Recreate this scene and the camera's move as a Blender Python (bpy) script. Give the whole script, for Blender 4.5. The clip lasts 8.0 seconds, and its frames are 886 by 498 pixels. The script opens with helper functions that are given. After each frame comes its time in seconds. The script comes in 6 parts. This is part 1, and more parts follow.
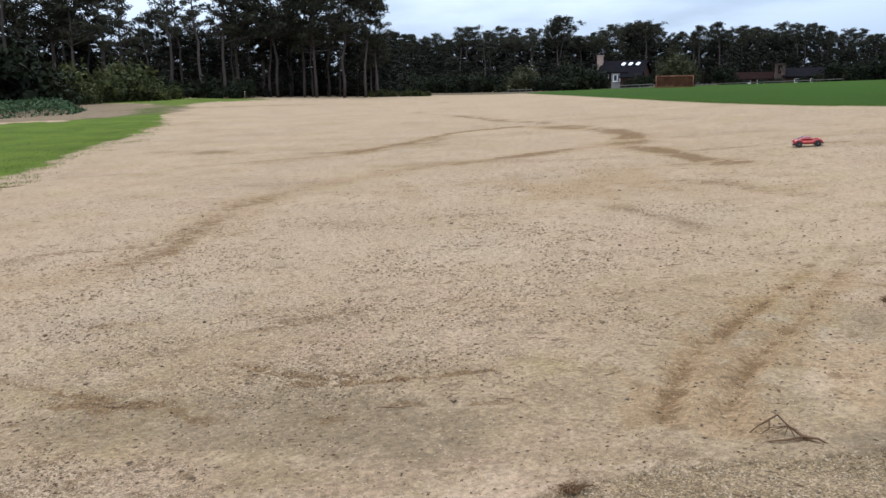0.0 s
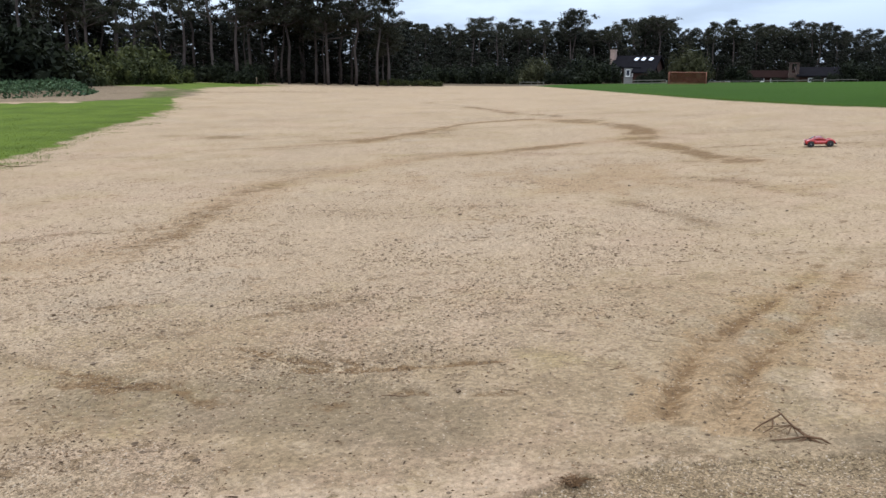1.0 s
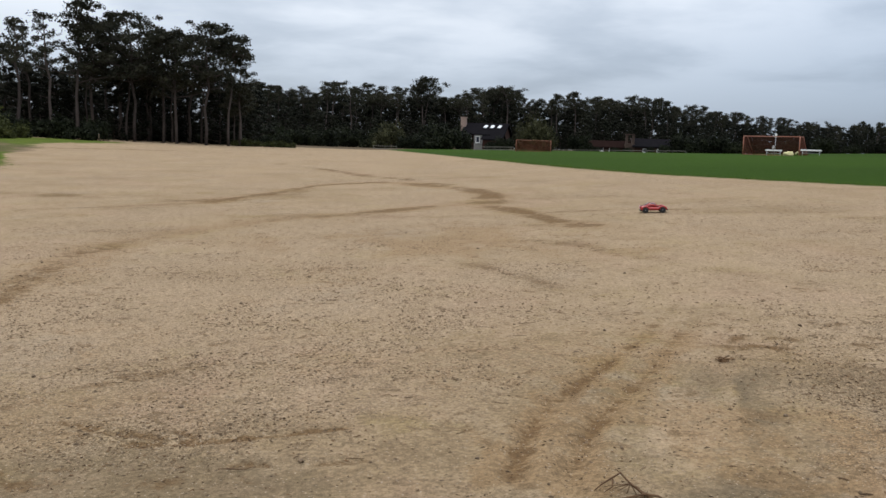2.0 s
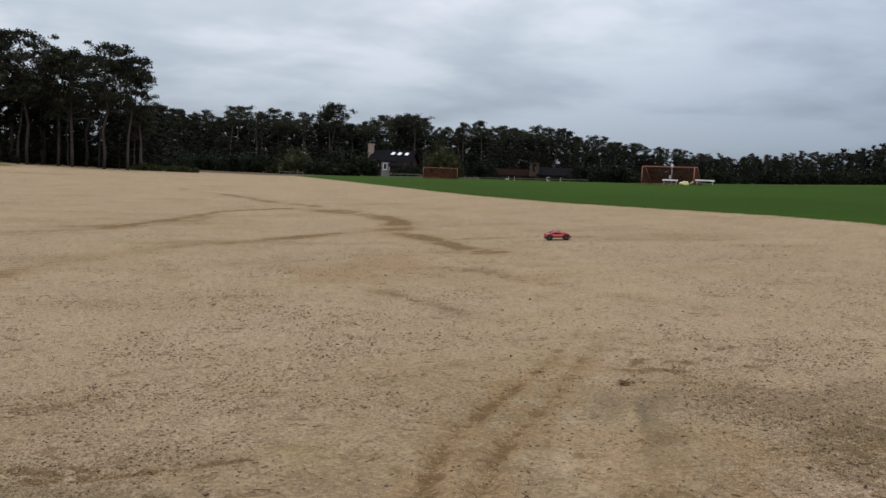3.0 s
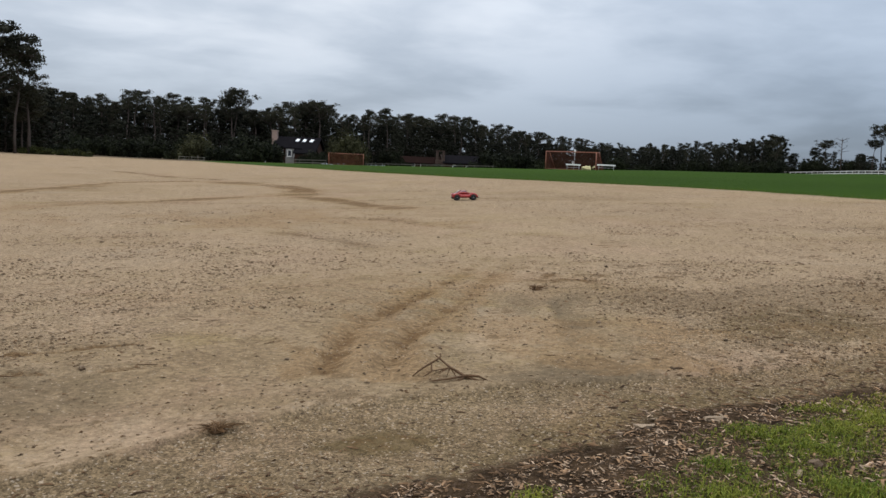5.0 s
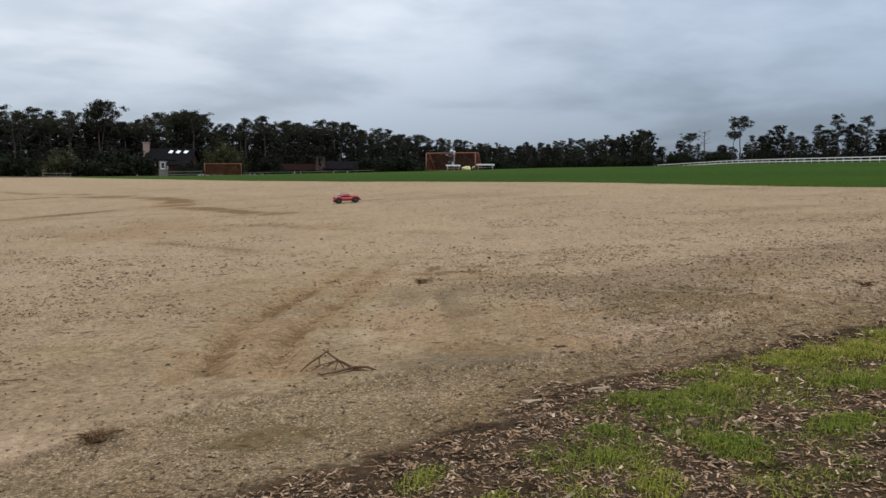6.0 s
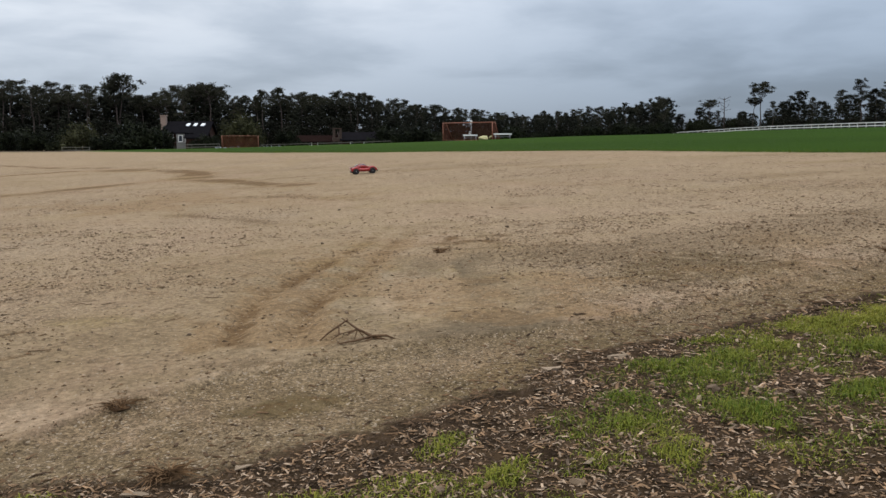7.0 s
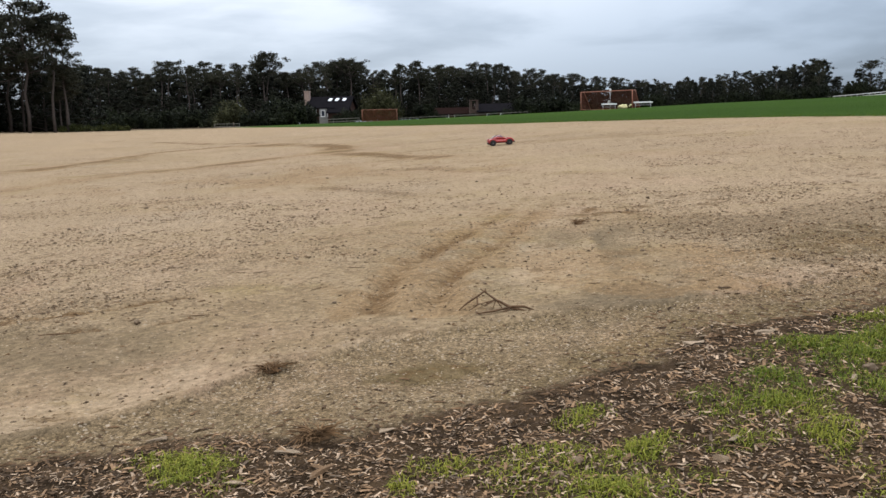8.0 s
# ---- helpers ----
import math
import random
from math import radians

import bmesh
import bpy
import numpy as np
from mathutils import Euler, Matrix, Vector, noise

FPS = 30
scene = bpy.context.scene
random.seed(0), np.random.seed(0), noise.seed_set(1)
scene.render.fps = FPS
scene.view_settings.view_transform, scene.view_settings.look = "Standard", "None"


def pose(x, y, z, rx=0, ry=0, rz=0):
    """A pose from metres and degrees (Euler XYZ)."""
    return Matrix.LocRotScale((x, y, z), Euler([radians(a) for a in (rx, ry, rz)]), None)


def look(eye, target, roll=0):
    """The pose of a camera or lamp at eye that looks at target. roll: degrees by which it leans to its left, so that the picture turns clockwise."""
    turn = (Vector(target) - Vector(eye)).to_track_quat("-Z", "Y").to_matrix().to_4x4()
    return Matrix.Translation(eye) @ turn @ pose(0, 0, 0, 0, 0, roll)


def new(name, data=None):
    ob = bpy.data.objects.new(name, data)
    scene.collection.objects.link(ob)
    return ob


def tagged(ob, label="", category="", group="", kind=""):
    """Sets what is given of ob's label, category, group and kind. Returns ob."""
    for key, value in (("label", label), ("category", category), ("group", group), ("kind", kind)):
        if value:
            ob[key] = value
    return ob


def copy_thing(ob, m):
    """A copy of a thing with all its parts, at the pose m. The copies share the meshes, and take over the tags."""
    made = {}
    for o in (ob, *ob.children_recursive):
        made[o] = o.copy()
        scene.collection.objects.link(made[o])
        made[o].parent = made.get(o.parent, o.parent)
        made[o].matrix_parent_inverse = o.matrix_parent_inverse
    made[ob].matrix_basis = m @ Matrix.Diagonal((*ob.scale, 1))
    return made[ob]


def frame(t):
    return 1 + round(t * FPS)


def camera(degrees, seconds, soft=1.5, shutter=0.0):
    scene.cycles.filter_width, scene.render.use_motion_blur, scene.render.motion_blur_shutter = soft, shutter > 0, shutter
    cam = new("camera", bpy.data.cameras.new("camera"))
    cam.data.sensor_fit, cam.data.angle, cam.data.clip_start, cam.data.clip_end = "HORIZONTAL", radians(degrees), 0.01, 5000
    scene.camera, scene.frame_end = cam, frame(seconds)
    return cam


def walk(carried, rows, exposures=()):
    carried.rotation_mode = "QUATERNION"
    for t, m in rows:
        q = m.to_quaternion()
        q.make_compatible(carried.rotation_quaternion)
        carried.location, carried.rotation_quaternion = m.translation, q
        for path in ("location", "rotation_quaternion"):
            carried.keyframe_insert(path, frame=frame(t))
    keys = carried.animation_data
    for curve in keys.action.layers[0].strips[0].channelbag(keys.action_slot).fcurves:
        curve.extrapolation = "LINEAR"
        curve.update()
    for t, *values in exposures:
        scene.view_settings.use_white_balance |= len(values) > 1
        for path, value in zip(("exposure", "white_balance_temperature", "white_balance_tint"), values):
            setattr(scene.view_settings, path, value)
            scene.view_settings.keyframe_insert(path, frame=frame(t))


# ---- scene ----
# camera and walk
cam = camera(54.86, 8.0, soft=1.5)
PATH = [
    (0, (0.085, -0.370, 1.401), (0.0020, 1.5933, 1.0311), -0.88),
    (0.5, (0.087, -0.374, 1.387), (-0.0019, 1.5934, 1.0386), -0.60),
    (1, (0.081, -0.377, 1.400), (-0.0190, 1.5821, 1.0090), 0.55),
    (1.5, (0.106, -0.348, 1.393), (0.1688, 1.6269, 1.0856), 1.71),
    (2, (0.122, -0.326, 1.397), (0.3600, 1.6447, 1.1568), 2.02),
    (2.2, (0.115, -0.331, 1.393), (0.4273, 1.6321, 1.1699), 2.37),
    (3.3, (0.103, -0.365, 1.408), (0.5590, 1.5756, 1.2442), 2.56),
    (3.5, (0.093, -0.363, 1.401), (0.5217, 1.5831, 1.2265), 2.49),
    (4, (0.110, -0.243, 1.223), (0.5132, 1.7098, 1.0706), 2.59),
    (4.5, (0.118, -0.143, 0.871), (0.5632, 1.7976, 0.6837), 4.04),
    (5, (0.187, -0.160, 0.825), (0.8475, 1.7193, 0.6432), 2.85),
    (5.2, (0.184, -0.177, 0.782), (0.8826, 1.6945, 0.6819), 2.41),
    (6.3, (0.200, -0.167, 0.769), (1.1405, 1.5882, 0.5812), 0.14),
    (6.5, (0.196, -0.171, 0.770), (1.1063, 1.5987, 0.5675), -0.03),
    (7, (0.199, -0.161, 0.761), (1.0656, 1.6260, 0.5276), -0.12),
    (7.5, (0.190, -0.162, 0.764), (0.8626, 1.6987, 0.4735), -1.39),
    (8, (0.187, -0.172, 0.762), (0.7535, 1.7235, 0.4662), -1.20),
]
EXPOSURES = [(0, 0.18, 5950, 10), (0.5, 0.11, 6300, 10), (1, 0.22, 6000, 10), (1.5, 0.0, 6400, 10), (2.2, -0.36, 6600, 10), (3.5, -0.50, 6650, 10), (4.5, -0.51, 6650, 10),
             (5.2, -0.38, 6600, 10), (6.5, -0.41, 6600, 10), (7, -0.42, 6600, 10), (8, -0.05, 6600, 10)]
walk(cam, [(t, look(eye, target, roll)) for t, eye, target, roll in PATH], EXPOSURES)

# world: overcast sky
world = bpy.data.worlds.new("overcast_sky")
scene.world = world
world.use_nodes = True


def node(tree, kind, inputs=None, operation="", zone_name=""):
    n = tree.nodes.new(kind)
    if operation:
        n.operation = operation
    if zone_name:
        n.attribute_type, n.attribute_name = "GEOMETRY", zone_name
    for key, value in (inputs or {}).items():
        if isinstance(value, bpy.types.NodeSocket):
            tree.links.new(value, n.inputs[key])
        else:
            n.inputs[key].default_value = value
    return n


def mixed(tree, fac, a, b, blend="MIX"):
    n = tree.nodes.new("ShaderNodeMix")
    n.data_type, n.blend_type = "RGBA", blend
    for key, value in ((0, fac), (6, a), (7, b)):
        if isinstance(value, bpy.types.NodeSocket):
            tree.links.new(value, n.inputs[key])
        else:
            n.inputs[key].default_value = (*value, 1) if isinstance(value, tuple) and len(value) == 3 else value
    return n.outputs[2]


def maths(tree, op, a, b=0.0, c=0.0, clamp=False):
    n = tree.nodes.new("ShaderNodeMath")
    n.operation, n.use_clamp = op, clamp
    for key, value in enumerate((a, b, c)):
        if isinstance(value, bpy.types.NodeSocket):
            tree.links.new(value, n.inputs[key])
        else:
            n.inputs[key].default_value = value
    return n.outputs[0]


def span(tree, value, a, b, c=0.0, d=1.0):
    n = tree.nodes.new("ShaderNodeMapRange")
    n.interpolation_type = "SMOOTHSTEP"
    tree.links.new(value, n.inputs[0])
    for key, v in enumerate((a, b, c, d), 1):
        n.inputs[key].default_value = v
    return n.outputs[0]


SUN_ELEVATION, SUN_AZIMUTH = radians(48), radians(-25)
wt = world.node_tree
wt.nodes.clear()
sky = node(wt, "ShaderNodeTexSky")
sky.sky_type, sky.sun_disc, sky.sun_elevation, sky.sun_rotation = "NISHITA", False, SUN_ELEVATION, SUN_AZIMUTH
coord = node(wt, "ShaderNodeTexCoord").outputs["Generated"]
axes = node(wt, "ShaderNodeSeparateXYZ", {0: coord})
up = maths(wt, "MAXIMUM", axes.outputs[2], 0.0)
# cloud deck seen in perspective: directions divided by height
lift = maths(wt, "ADD", up, 0.16)
deck = node(wt, "ShaderNodeCombineXYZ", {0: maths(wt, "DIVIDE", axes.outputs[0], lift), 1: maths(wt, "DIVIDE", axes.outputs[1], lift), 2: 0.3})
big = node(wt, "ShaderNodeTexNoise", {"Vector": deck.outputs[0], "Scale": 0.75, "Detail": 5.0, "Roughness": 0.5, "Distortion": 0.15})
fine = node(wt, "ShaderNodeTexNoise", {"Vector": deck.outputs[0], "Scale": 2.6, "Detail": 6.0, "Roughness": 0.55, "Distortion": 0.4})
mass = maths(wt, "ADD", maths(wt, "MULTIPLY", big.outputs[0], 0.8), maths(wt, "MULTIPLY", fine.outputs[0], 0.2))
puff = span(wt, mass, 0.36, 0.60)
# brighter where the cloud thins out high ahead, slate grey low and to the east
east = span(wt, axes.outputs[0], 0.1, 0.95)
bright = maths(wt, "MULTIPLY_ADD", up, 3.9, 0.53)
bright = maths(wt, "MULTIPLY", bright, maths(wt, "MULTIPLY_ADD", puff, 0.32, 0.77))
bright = maths(wt, "MULTIPLY", bright, maths(wt, "MULTIPLY_ADD", east, -0.33, 1.06))
tone = mixed(wt, puff, (0.84, 0.93, 1.06), (0.98, 1.0, 1.03))
tone = mixed(wt, maths(wt, "MULTIPLY", span(wt, up, 0.0, 0.26, 1.0, 0.0), 0.85), tone, (0.67, 0.83, 1.07))
tone = mixed(wt, maths(wt, "MULTIPLY", east, 0.75), tone, (0.63, 0.82, 1.10))
grey = node(wt, "ShaderNodeVectorMath", {0: tone, 3: bright}, operation="SCALE").outputs[0]
blue = node(wt, "ShaderNodeVectorMath", {0: sky.outputs[0], 3: 0.1}, operation="SCALE").outputs[0]
shade = mixed(wt, 0.88, blue, grey)
back = node(wt, "ShaderNodeBackground", {0: shade, 1: 1.0})
wt.links.new(back.outputs[0], node(wt, "ShaderNodeOutputWorld").inputs[0])

# sun behind the cloud deck
sun = new("sun", bpy.data.lights.new("sun", "SUN"))
sun.data.energy, sun.data.angle, sun.data.color = 0.9, radians(25), (1.0, 0.95, 0.88)
sun.matrix_world = look((0, 0, 60), (-60 * math.sin(SUN_AZIMUTH) / math.tan(SUN_ELEVATION), -60 * math.cos(SUN_AZIMUTH) / math.tan(SUN_ELEVATION), 0))


# materials
def material(name, rough=0.85, metallic=0.0, specular=0.3):
    m = bpy.data.materials.new(name)
    m.use_nodes = True
    b = m.node_tree.nodes["Principled BSDF"]
    b.inputs["Roughness"].default_value = rough
    b.inputs["Metallic"].default_value = metallic
    b.inputs["Specular IOR Level"].default_value = specular
    return m, m.node_tree, b


def plain(name, colour, rough=0.8, vary=0.25, scale=6.0, bump=0.15, metallic=0.0, specular=0.12, island=0.0, objects=0.0):
    """A surface of one colour with grain, stains and fine relief; island and objects: how far pieces differ."""
    m, t, b = material(name, rough, metallic, specular)
    where = node(t, "ShaderNodeTexCoord").outputs["Object"]
    n1 = node(t, "ShaderNodeTexNoise", {"Vector": where, "Scale": scale, "Detail": 5.0, "Roughness": 0.6})
    n2 = node(t, "ShaderNodeTexNoise", {"Vector": where, "Scale": scale * 7, "Detail": 3.0})
    total = maths(t, "ADD", maths(t, "MULTIPLY", n1.outputs[0], 0.65), maths(t, "MULTIPLY", n2.outputs[0], 0.35))
    level = maths(t, "MULTIPLY_ADD", span(t, total, 0.25, 0.75), 2 * vary, 1 - vary)
    if island:
        rnd = node(t, "ShaderNodeNewGeometry").outputs["Random Per Island"]
        level = maths(t, "MULTIPLY", level, maths(t, "MULTIPLY_ADD", rnd, 2 * island, 1 - island))
    if objects:
        rnd = node(t, "ShaderNodeObjectInfo").outputs["Random"]
        level = maths(t, "MULTIPLY", level, maths(t, "MULTIPLY_ADD", rnd, 2 * objects, 1 - objects))
    c = node(t, "ShaderNodeVectorMath", {0: colour, 3: level}, operation="SCALE").outputs[0]
    t.links.new(c, b.inputs["Base Color"])
    if bump:
        bu = node(t, "ShaderNodeBump", {"Strength": bump, "Distance": 0.02, "Height": total})
        t.links.new(bu.outputs[0], b.inputs["Normal"])
    return m


def foliage(name, dark, light, island=0.35, objects=0.2):
    """Leaves: hue from dark to light by clump, leaf and plant."""
    m, t, b = material(name, 0.75, 0.0, 0.06)
    where = node(t, "ShaderNodeTexCoord").outputs["Object"]
    n1 = node(t, "ShaderNodeTexNoise", {"Vector": where, "Scale": 0.7, "Detail": 3.0})
    rnd = node(t, "ShaderNodeNewGeometry").outputs["Random Per Island"]
    own = node(t, "ShaderNodeObjectInfo").outputs["Random"]
    f = maths(t, "ADD", maths(t, "MULTIPLY_ADD", span(t, n1.outputs[0], 0.3, 0.7), 0.6, maths(t, "MULTIPLY", rnd, island)), maths(t, "MULTIPLY_ADD", own, objects, -0.15), clamp=True)
    t.links.new(mixed(t, f, dark, light), b.inputs["Base Color"])
    return m


def ground_material():
    """Gravel lot, mown grass, worn lawn and mulch in one sheet, by the zones stored on its points."""
    m, t, b = material("ground", 1.0, 0.0, 0.02)

    def zone(name):
        return node(t, "ShaderNodeAttribute", zone_name=name).outputs["Fac"]

    where = node(t, "ShaderNodeNewGeometry").outputs["Position"]

    def ragged(fac, ragged_by):
        """A zone with a broken, gritty edge."""
        return span(t, maths(t, "ADD", fac, ragged_by), 0.18, 0.82)

    def noise_at(scale, detail=4.0, rough=0.55):
        return node(t, "ShaderNodeTexNoise", {"Vector": where, "Scale": scale, "Detail": detail, "Roughness": rough}).outputs[0]

    clods, grit = noise_at(3.2, 5.0), noise_at(38.0, 3.0)
    stones = node(t, "ShaderNodeTexVoronoi", {"Vector": where, "Scale": 150.0})
    tint = node(t, "ShaderNodeSeparateColor", {0: stones.outputs["Color"]})
    crumbs = node(t, "ShaderNodeTexNoise", {"Vector": where, "Scale": 6.0, "Detail": 9.0, "Roughness": 0.8, "Distortion": 0.6}).outputs[0]
    crumble = maths(t, "MULTIPLY_ADD", crumbs, 4.6, -2.3)
    # sand of several hues in broad, broken patches
    sand = mixed(t, span(t, noise_at(0.35, 8.0, 0.62), 0.38, 0.62), (0.166, 0.117, 0.066), (0.208, 0.150, 0.091))
    sand = mixed(t, span(t, noise_at(0.75, 8.0, 0.66), 0.50, 0.66, 0.0, 0.75), sand, (0.166, 0.121, 0.054))
    off = node(t, "ShaderNodeMapping", {"Vector": where, "Location": (31.0, 17.0, 5.0)}).outputs[0]
    hue = node(t, "ShaderNodeTexNoise", {"Vector": off, "Scale": 0.55, "Detail": 8.0, "Roughness": 0.64}).outputs[0]
    sand = mixed(t, span(t, hue, 0.50, 0.66, 0.0, 0.75), sand, (0.205, 0.136, 0.088))
    sand = mixed(t, span(t, hue, 0.46, 0.30, 0.0, 0.70), sand, (0.192, 0.152, 0.107))
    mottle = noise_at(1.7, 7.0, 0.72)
    # hazy look of far ground put into the colour: mottling weakens with distance
    calm = maths(t, "MULTIPLY_ADD", zone("far_fade"), -0.65, 1.0)
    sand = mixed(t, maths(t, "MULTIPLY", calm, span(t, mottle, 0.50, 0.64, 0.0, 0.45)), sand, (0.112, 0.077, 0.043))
    sand = mixed(t, span(t, mottle, 0.48, 0.36, 0.0, 0.35), sand, (0.238, 0.178, 0.116))
    # gritty ground: crumbs, single stones lighter and darker than the sand between them
    gritty = ragged(zone("grit"), maths(t, "MULTIPLY", crumble, 0.55))
    sand = mixed(t, maths(t, "MULTIPLY", gritty, 0.30), sand, (0.188, 0.134, 0.090))
    dark_crumb = maths(t, "MULTIPLY", span(t, crumbs, 0.50, 0.62), maths(t, "MULTIPLY_ADD", gritty, 0.56, 0.24))
    sand = mixed(t, dark_crumb, sand, (0.078, 0.050, 0.028))
    light_crumb = maths(t, "MULTIPLY", span(t, crumbs, 0.47, 0.34), maths(t, "MULTIPLY_ADD", gritty, 0.34, 0.18))
    sand = mixed(t, light_crumb, sand, (0.245, 0.187, 0.124))
    # damp patches, plus a general darkening of the colour near the hub
    sand = mixed(t, maths(t, "MULTIPLY", ragged(zone("damp_near_dark"), maths(t, "MULTIPLY", crumble, 0.35)), 0.70), sand, (0.108, 0.080, 0.049))
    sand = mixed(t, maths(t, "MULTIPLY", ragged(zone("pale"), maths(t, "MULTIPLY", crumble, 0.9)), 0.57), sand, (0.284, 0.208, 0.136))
    sand = mixed(t, maths(t, "MULTIPLY", zone("silt"), 0.85), sand, (0.104, 0.078, 0.049))
    sand = mixed(t, maths(t, "MULTIPLY", ragged(zone("moss"), maths(t, "MULTIPLY", crumble, 0.5)), 0.75), sand, (0.078, 0.055, 0.024))
    sand = mixed(t, maths(t, "MULTIPLY", ragged(zone("ochre"), maths(t, "MULTIPLY", crumble, 0.6)), 0.50), sand, (0.172, 0.106, 0.052))
    sand = mixed(t, maths(t, "MULTIPLY", ragged(zone("track"), maths(t, "MULTIPLY", crumble, 1.0)), 0.72), sand, (0.092, 0.053, 0.024))
    stony = ragged(zone("stony"), maths(t, "MULTIPLY", crumble, 0.5))
    sand = mixed(t, maths(t, "MULTIPLY", stony, 0.65), sand, (0.112, 0.079, 0.043))
    rough_by = maths(t, "MAXIMUM", maths(t, "MULTIPLY", gritty, 0.75), stony)
    peb = maths(t, "MULTIPLY_ADD", maths(t, "SUBTRACT", tint.outputs[0], 0.5), maths(t, "MULTIPLY_ADD", rough_by, 0.70, 0.28), 0.97)
    gravel = node(t, "ShaderNodeVectorMath", {0: sand, 3: peb}, operation="SCALE").outputs[0]
    gravel = mixed(t, maths(t, "GREATER_THAN", maths(t, "MULTIPLY_ADD", rough_by, 0.04, tint.outputs[1]), 0.985), gravel, (0.235, 0.182, 0.128))
    # dark specks of two sizes
    for scale, share, size in ((34.0, 0.80, 0.34), (13.0, 0.86, 0.24)):
        bits = node(t, "ShaderNodeTexVoronoi", {"Vector": where, "Scale": scale})
        rare = node(t, "ShaderNodeSeparateColor", {0: bits.outputs["Color"]})
        often = maths(t, "MULTIPLY_ADD", gritty, 0.20, rare.outputs[0])
        speck = maths(t, "MULTIPLY", maths(t, "GREATER_THAN", often, share + 0.1), maths(t, "LESS_THAN", bits.outputs["Distance"], maths(t, "MULTIPLY", rare.outputs[1], size)))
        gravel = mixed(t, maths(t, "MULTIPLY", speck, 0.8), gravel, (0.052, 0.036, 0.024))
    grain = maths(t, "MULTIPLY_ADD", span(t, grit, 0.3, 0.7), 0.40, 0.80)
    gravel = node(t, "ShaderNodeVectorMath", {0: gravel, 3: grain}, operation="SCALE").outputs[0]
    # coarse dark stone
    rough_stone = mixed(t, span(t, tint.outputs[2], 0.2, 0.9), (0.034, 0.024, 0.014), (0.145, 0.104, 0.060))
    gravel = mixed(t, maths(t, "MULTIPLY", ragged(zone("coarse"), maths(t, "MULTIPLY", crumble, 1.3)), 0.40), gravel, rough_stone)
    # mown playing field
    stripes = noise_at(0.05, 3.0)
    turf = mixed(t, span(t, stripes, 0.3, 0.7), (0.015, 0.032, 0.003), (0.021, 0.044, 0.004))
    turf = mixed(t, span(t, noise_at(1.6, 6.0), 0.35, 0.7, 0.0, 0.6), turf, (0.022, 0.043, 0.005))
    # ragged lawn by the shrubs
    lawn = mixed(t, span(t, noise_at(0.5, 6.0), 0.35, 0.65), (0.044, 0.062, 0.009), (0.066, 0.090, 0.012))
    lawn = mixed(t, span(t, noise_at(9.0, 4.0), 0.4, 0.7, 0.0, 0.6), lawn, (0.045, 0.062, 0.014))
    # soil and mulch
    soil = mixed(t, span(t, noise_at(14.0, 5.0), 0.3, 0.7), (0.014, 0.009, 0.005), (0.046, 0.029, 0.016))
    soil = mixed(t, span(t, tint.outputs[0], 0.7, 1.0, 0.0, 0.5), soil, (0.085, 0.058, 0.042))
    soil = mixed(t, maths(t, "MULTIPLY", zone("grassy"), 0.5), soil, (0.040, 0.044, 0.012))
    litter = mixed(t, span(t, noise_at(2.0, 5.0), 0.3, 0.7), (0.040, 0.030, 0.020), (0.090, 0.066, 0.040))
    c = mixed(t, zone("verge"), gravel, soil)
    c = mixed(t, zone("field"), c, turf)
    c = mixed(t, ragged(zone("lawn"), maths(t, "MULTIPLY", crumble, 0.30)), c, lawn)
    c = mixed(t, zone("litter"), c, litter)
    t.links.new(c, b.inputs["Base Color"])
    lump = maths(t, "ADD", maths(t, "MULTIPLY", maths(t, "SUBTRACT", 1.0, stones.outputs["Distance"]), 0.45), maths(t, "MULTIPLY", grit, 0.6))
    lump = maths(t, "ADD", lump, maths(t, "MULTIPLY", clods, 1.6))
    bu = node(t, "ShaderNodeBump", {"Strength": 0.8, "Distance": 0.014, "Height": lump})
    t.links.new(bu.outputs[0], b.inputs["Normal"])
    return m


GROUND = ground_material()
PEBBLE = plain("pebble_stone", (0.178, 0.131, 0.086), 0.9, 0.2, 40.0, 0.1, island=0.7)
STONE = plain("grey_stone", (0.120, 0.084, 0.054), 0.9, 0.3, 30.0, 0.4, objects=0.35)
DEBRIS = plain("dark_debris", (0.074, 0.043, 0.022), 0.9, 0.3, 40.0, 0.2, island=0.6)
CLOD = plain("earth_clod", (0.110, 0.074, 0.044), 0.95, 0.3, 30.0, 0.2, island=0.4)
CHIP = plain("weathered_bark", (0.118, 0.072, 0.040), 0.9, 0.45, 45.0, 0.5, island=0.85, objects=0.5)
CHIP_LIGHT = plain("bleached_chips", (0.225, 0.160, 0.108), 0.9, 0.35, 40.0, 0.4, island=0.75)
CHIP_PALE = plain("weathered_wood", (0.225, 0.166, 0.112), 0.9, 0.35, 40.0, 0.5, objects=0.25)
STICK = plain("dead_wood", (0.082, 0.047, 0.025), 0.9, 0.4, 30.0, 0.5)
STRAW = plain("dead_grass", (0.105, 0.060, 0.029), 0.9, 0.3, 30.0, 0.0, island=0.5)
BLADE = foliage("grass_blade", (0.040, 0.074, 0.008), (0.205, 0.188, 0.030), 0.55, 0.1)
TURF_BLADE = foliage("turf_blade", (0.055, 0.072, 0.010), (0.100, 0.125, 0.018), 0.5, 0.1)
BARK = plain("pine_bark", (0.048, 0.038, 0.033), 0.95, 0.4, 1.5, 0.5, objects=0.3)
PINE = foliage("pine_needles", (0.010, 0.011, 0.0075), (0.036, 0.035, 0.021), 0.25, 0.5)
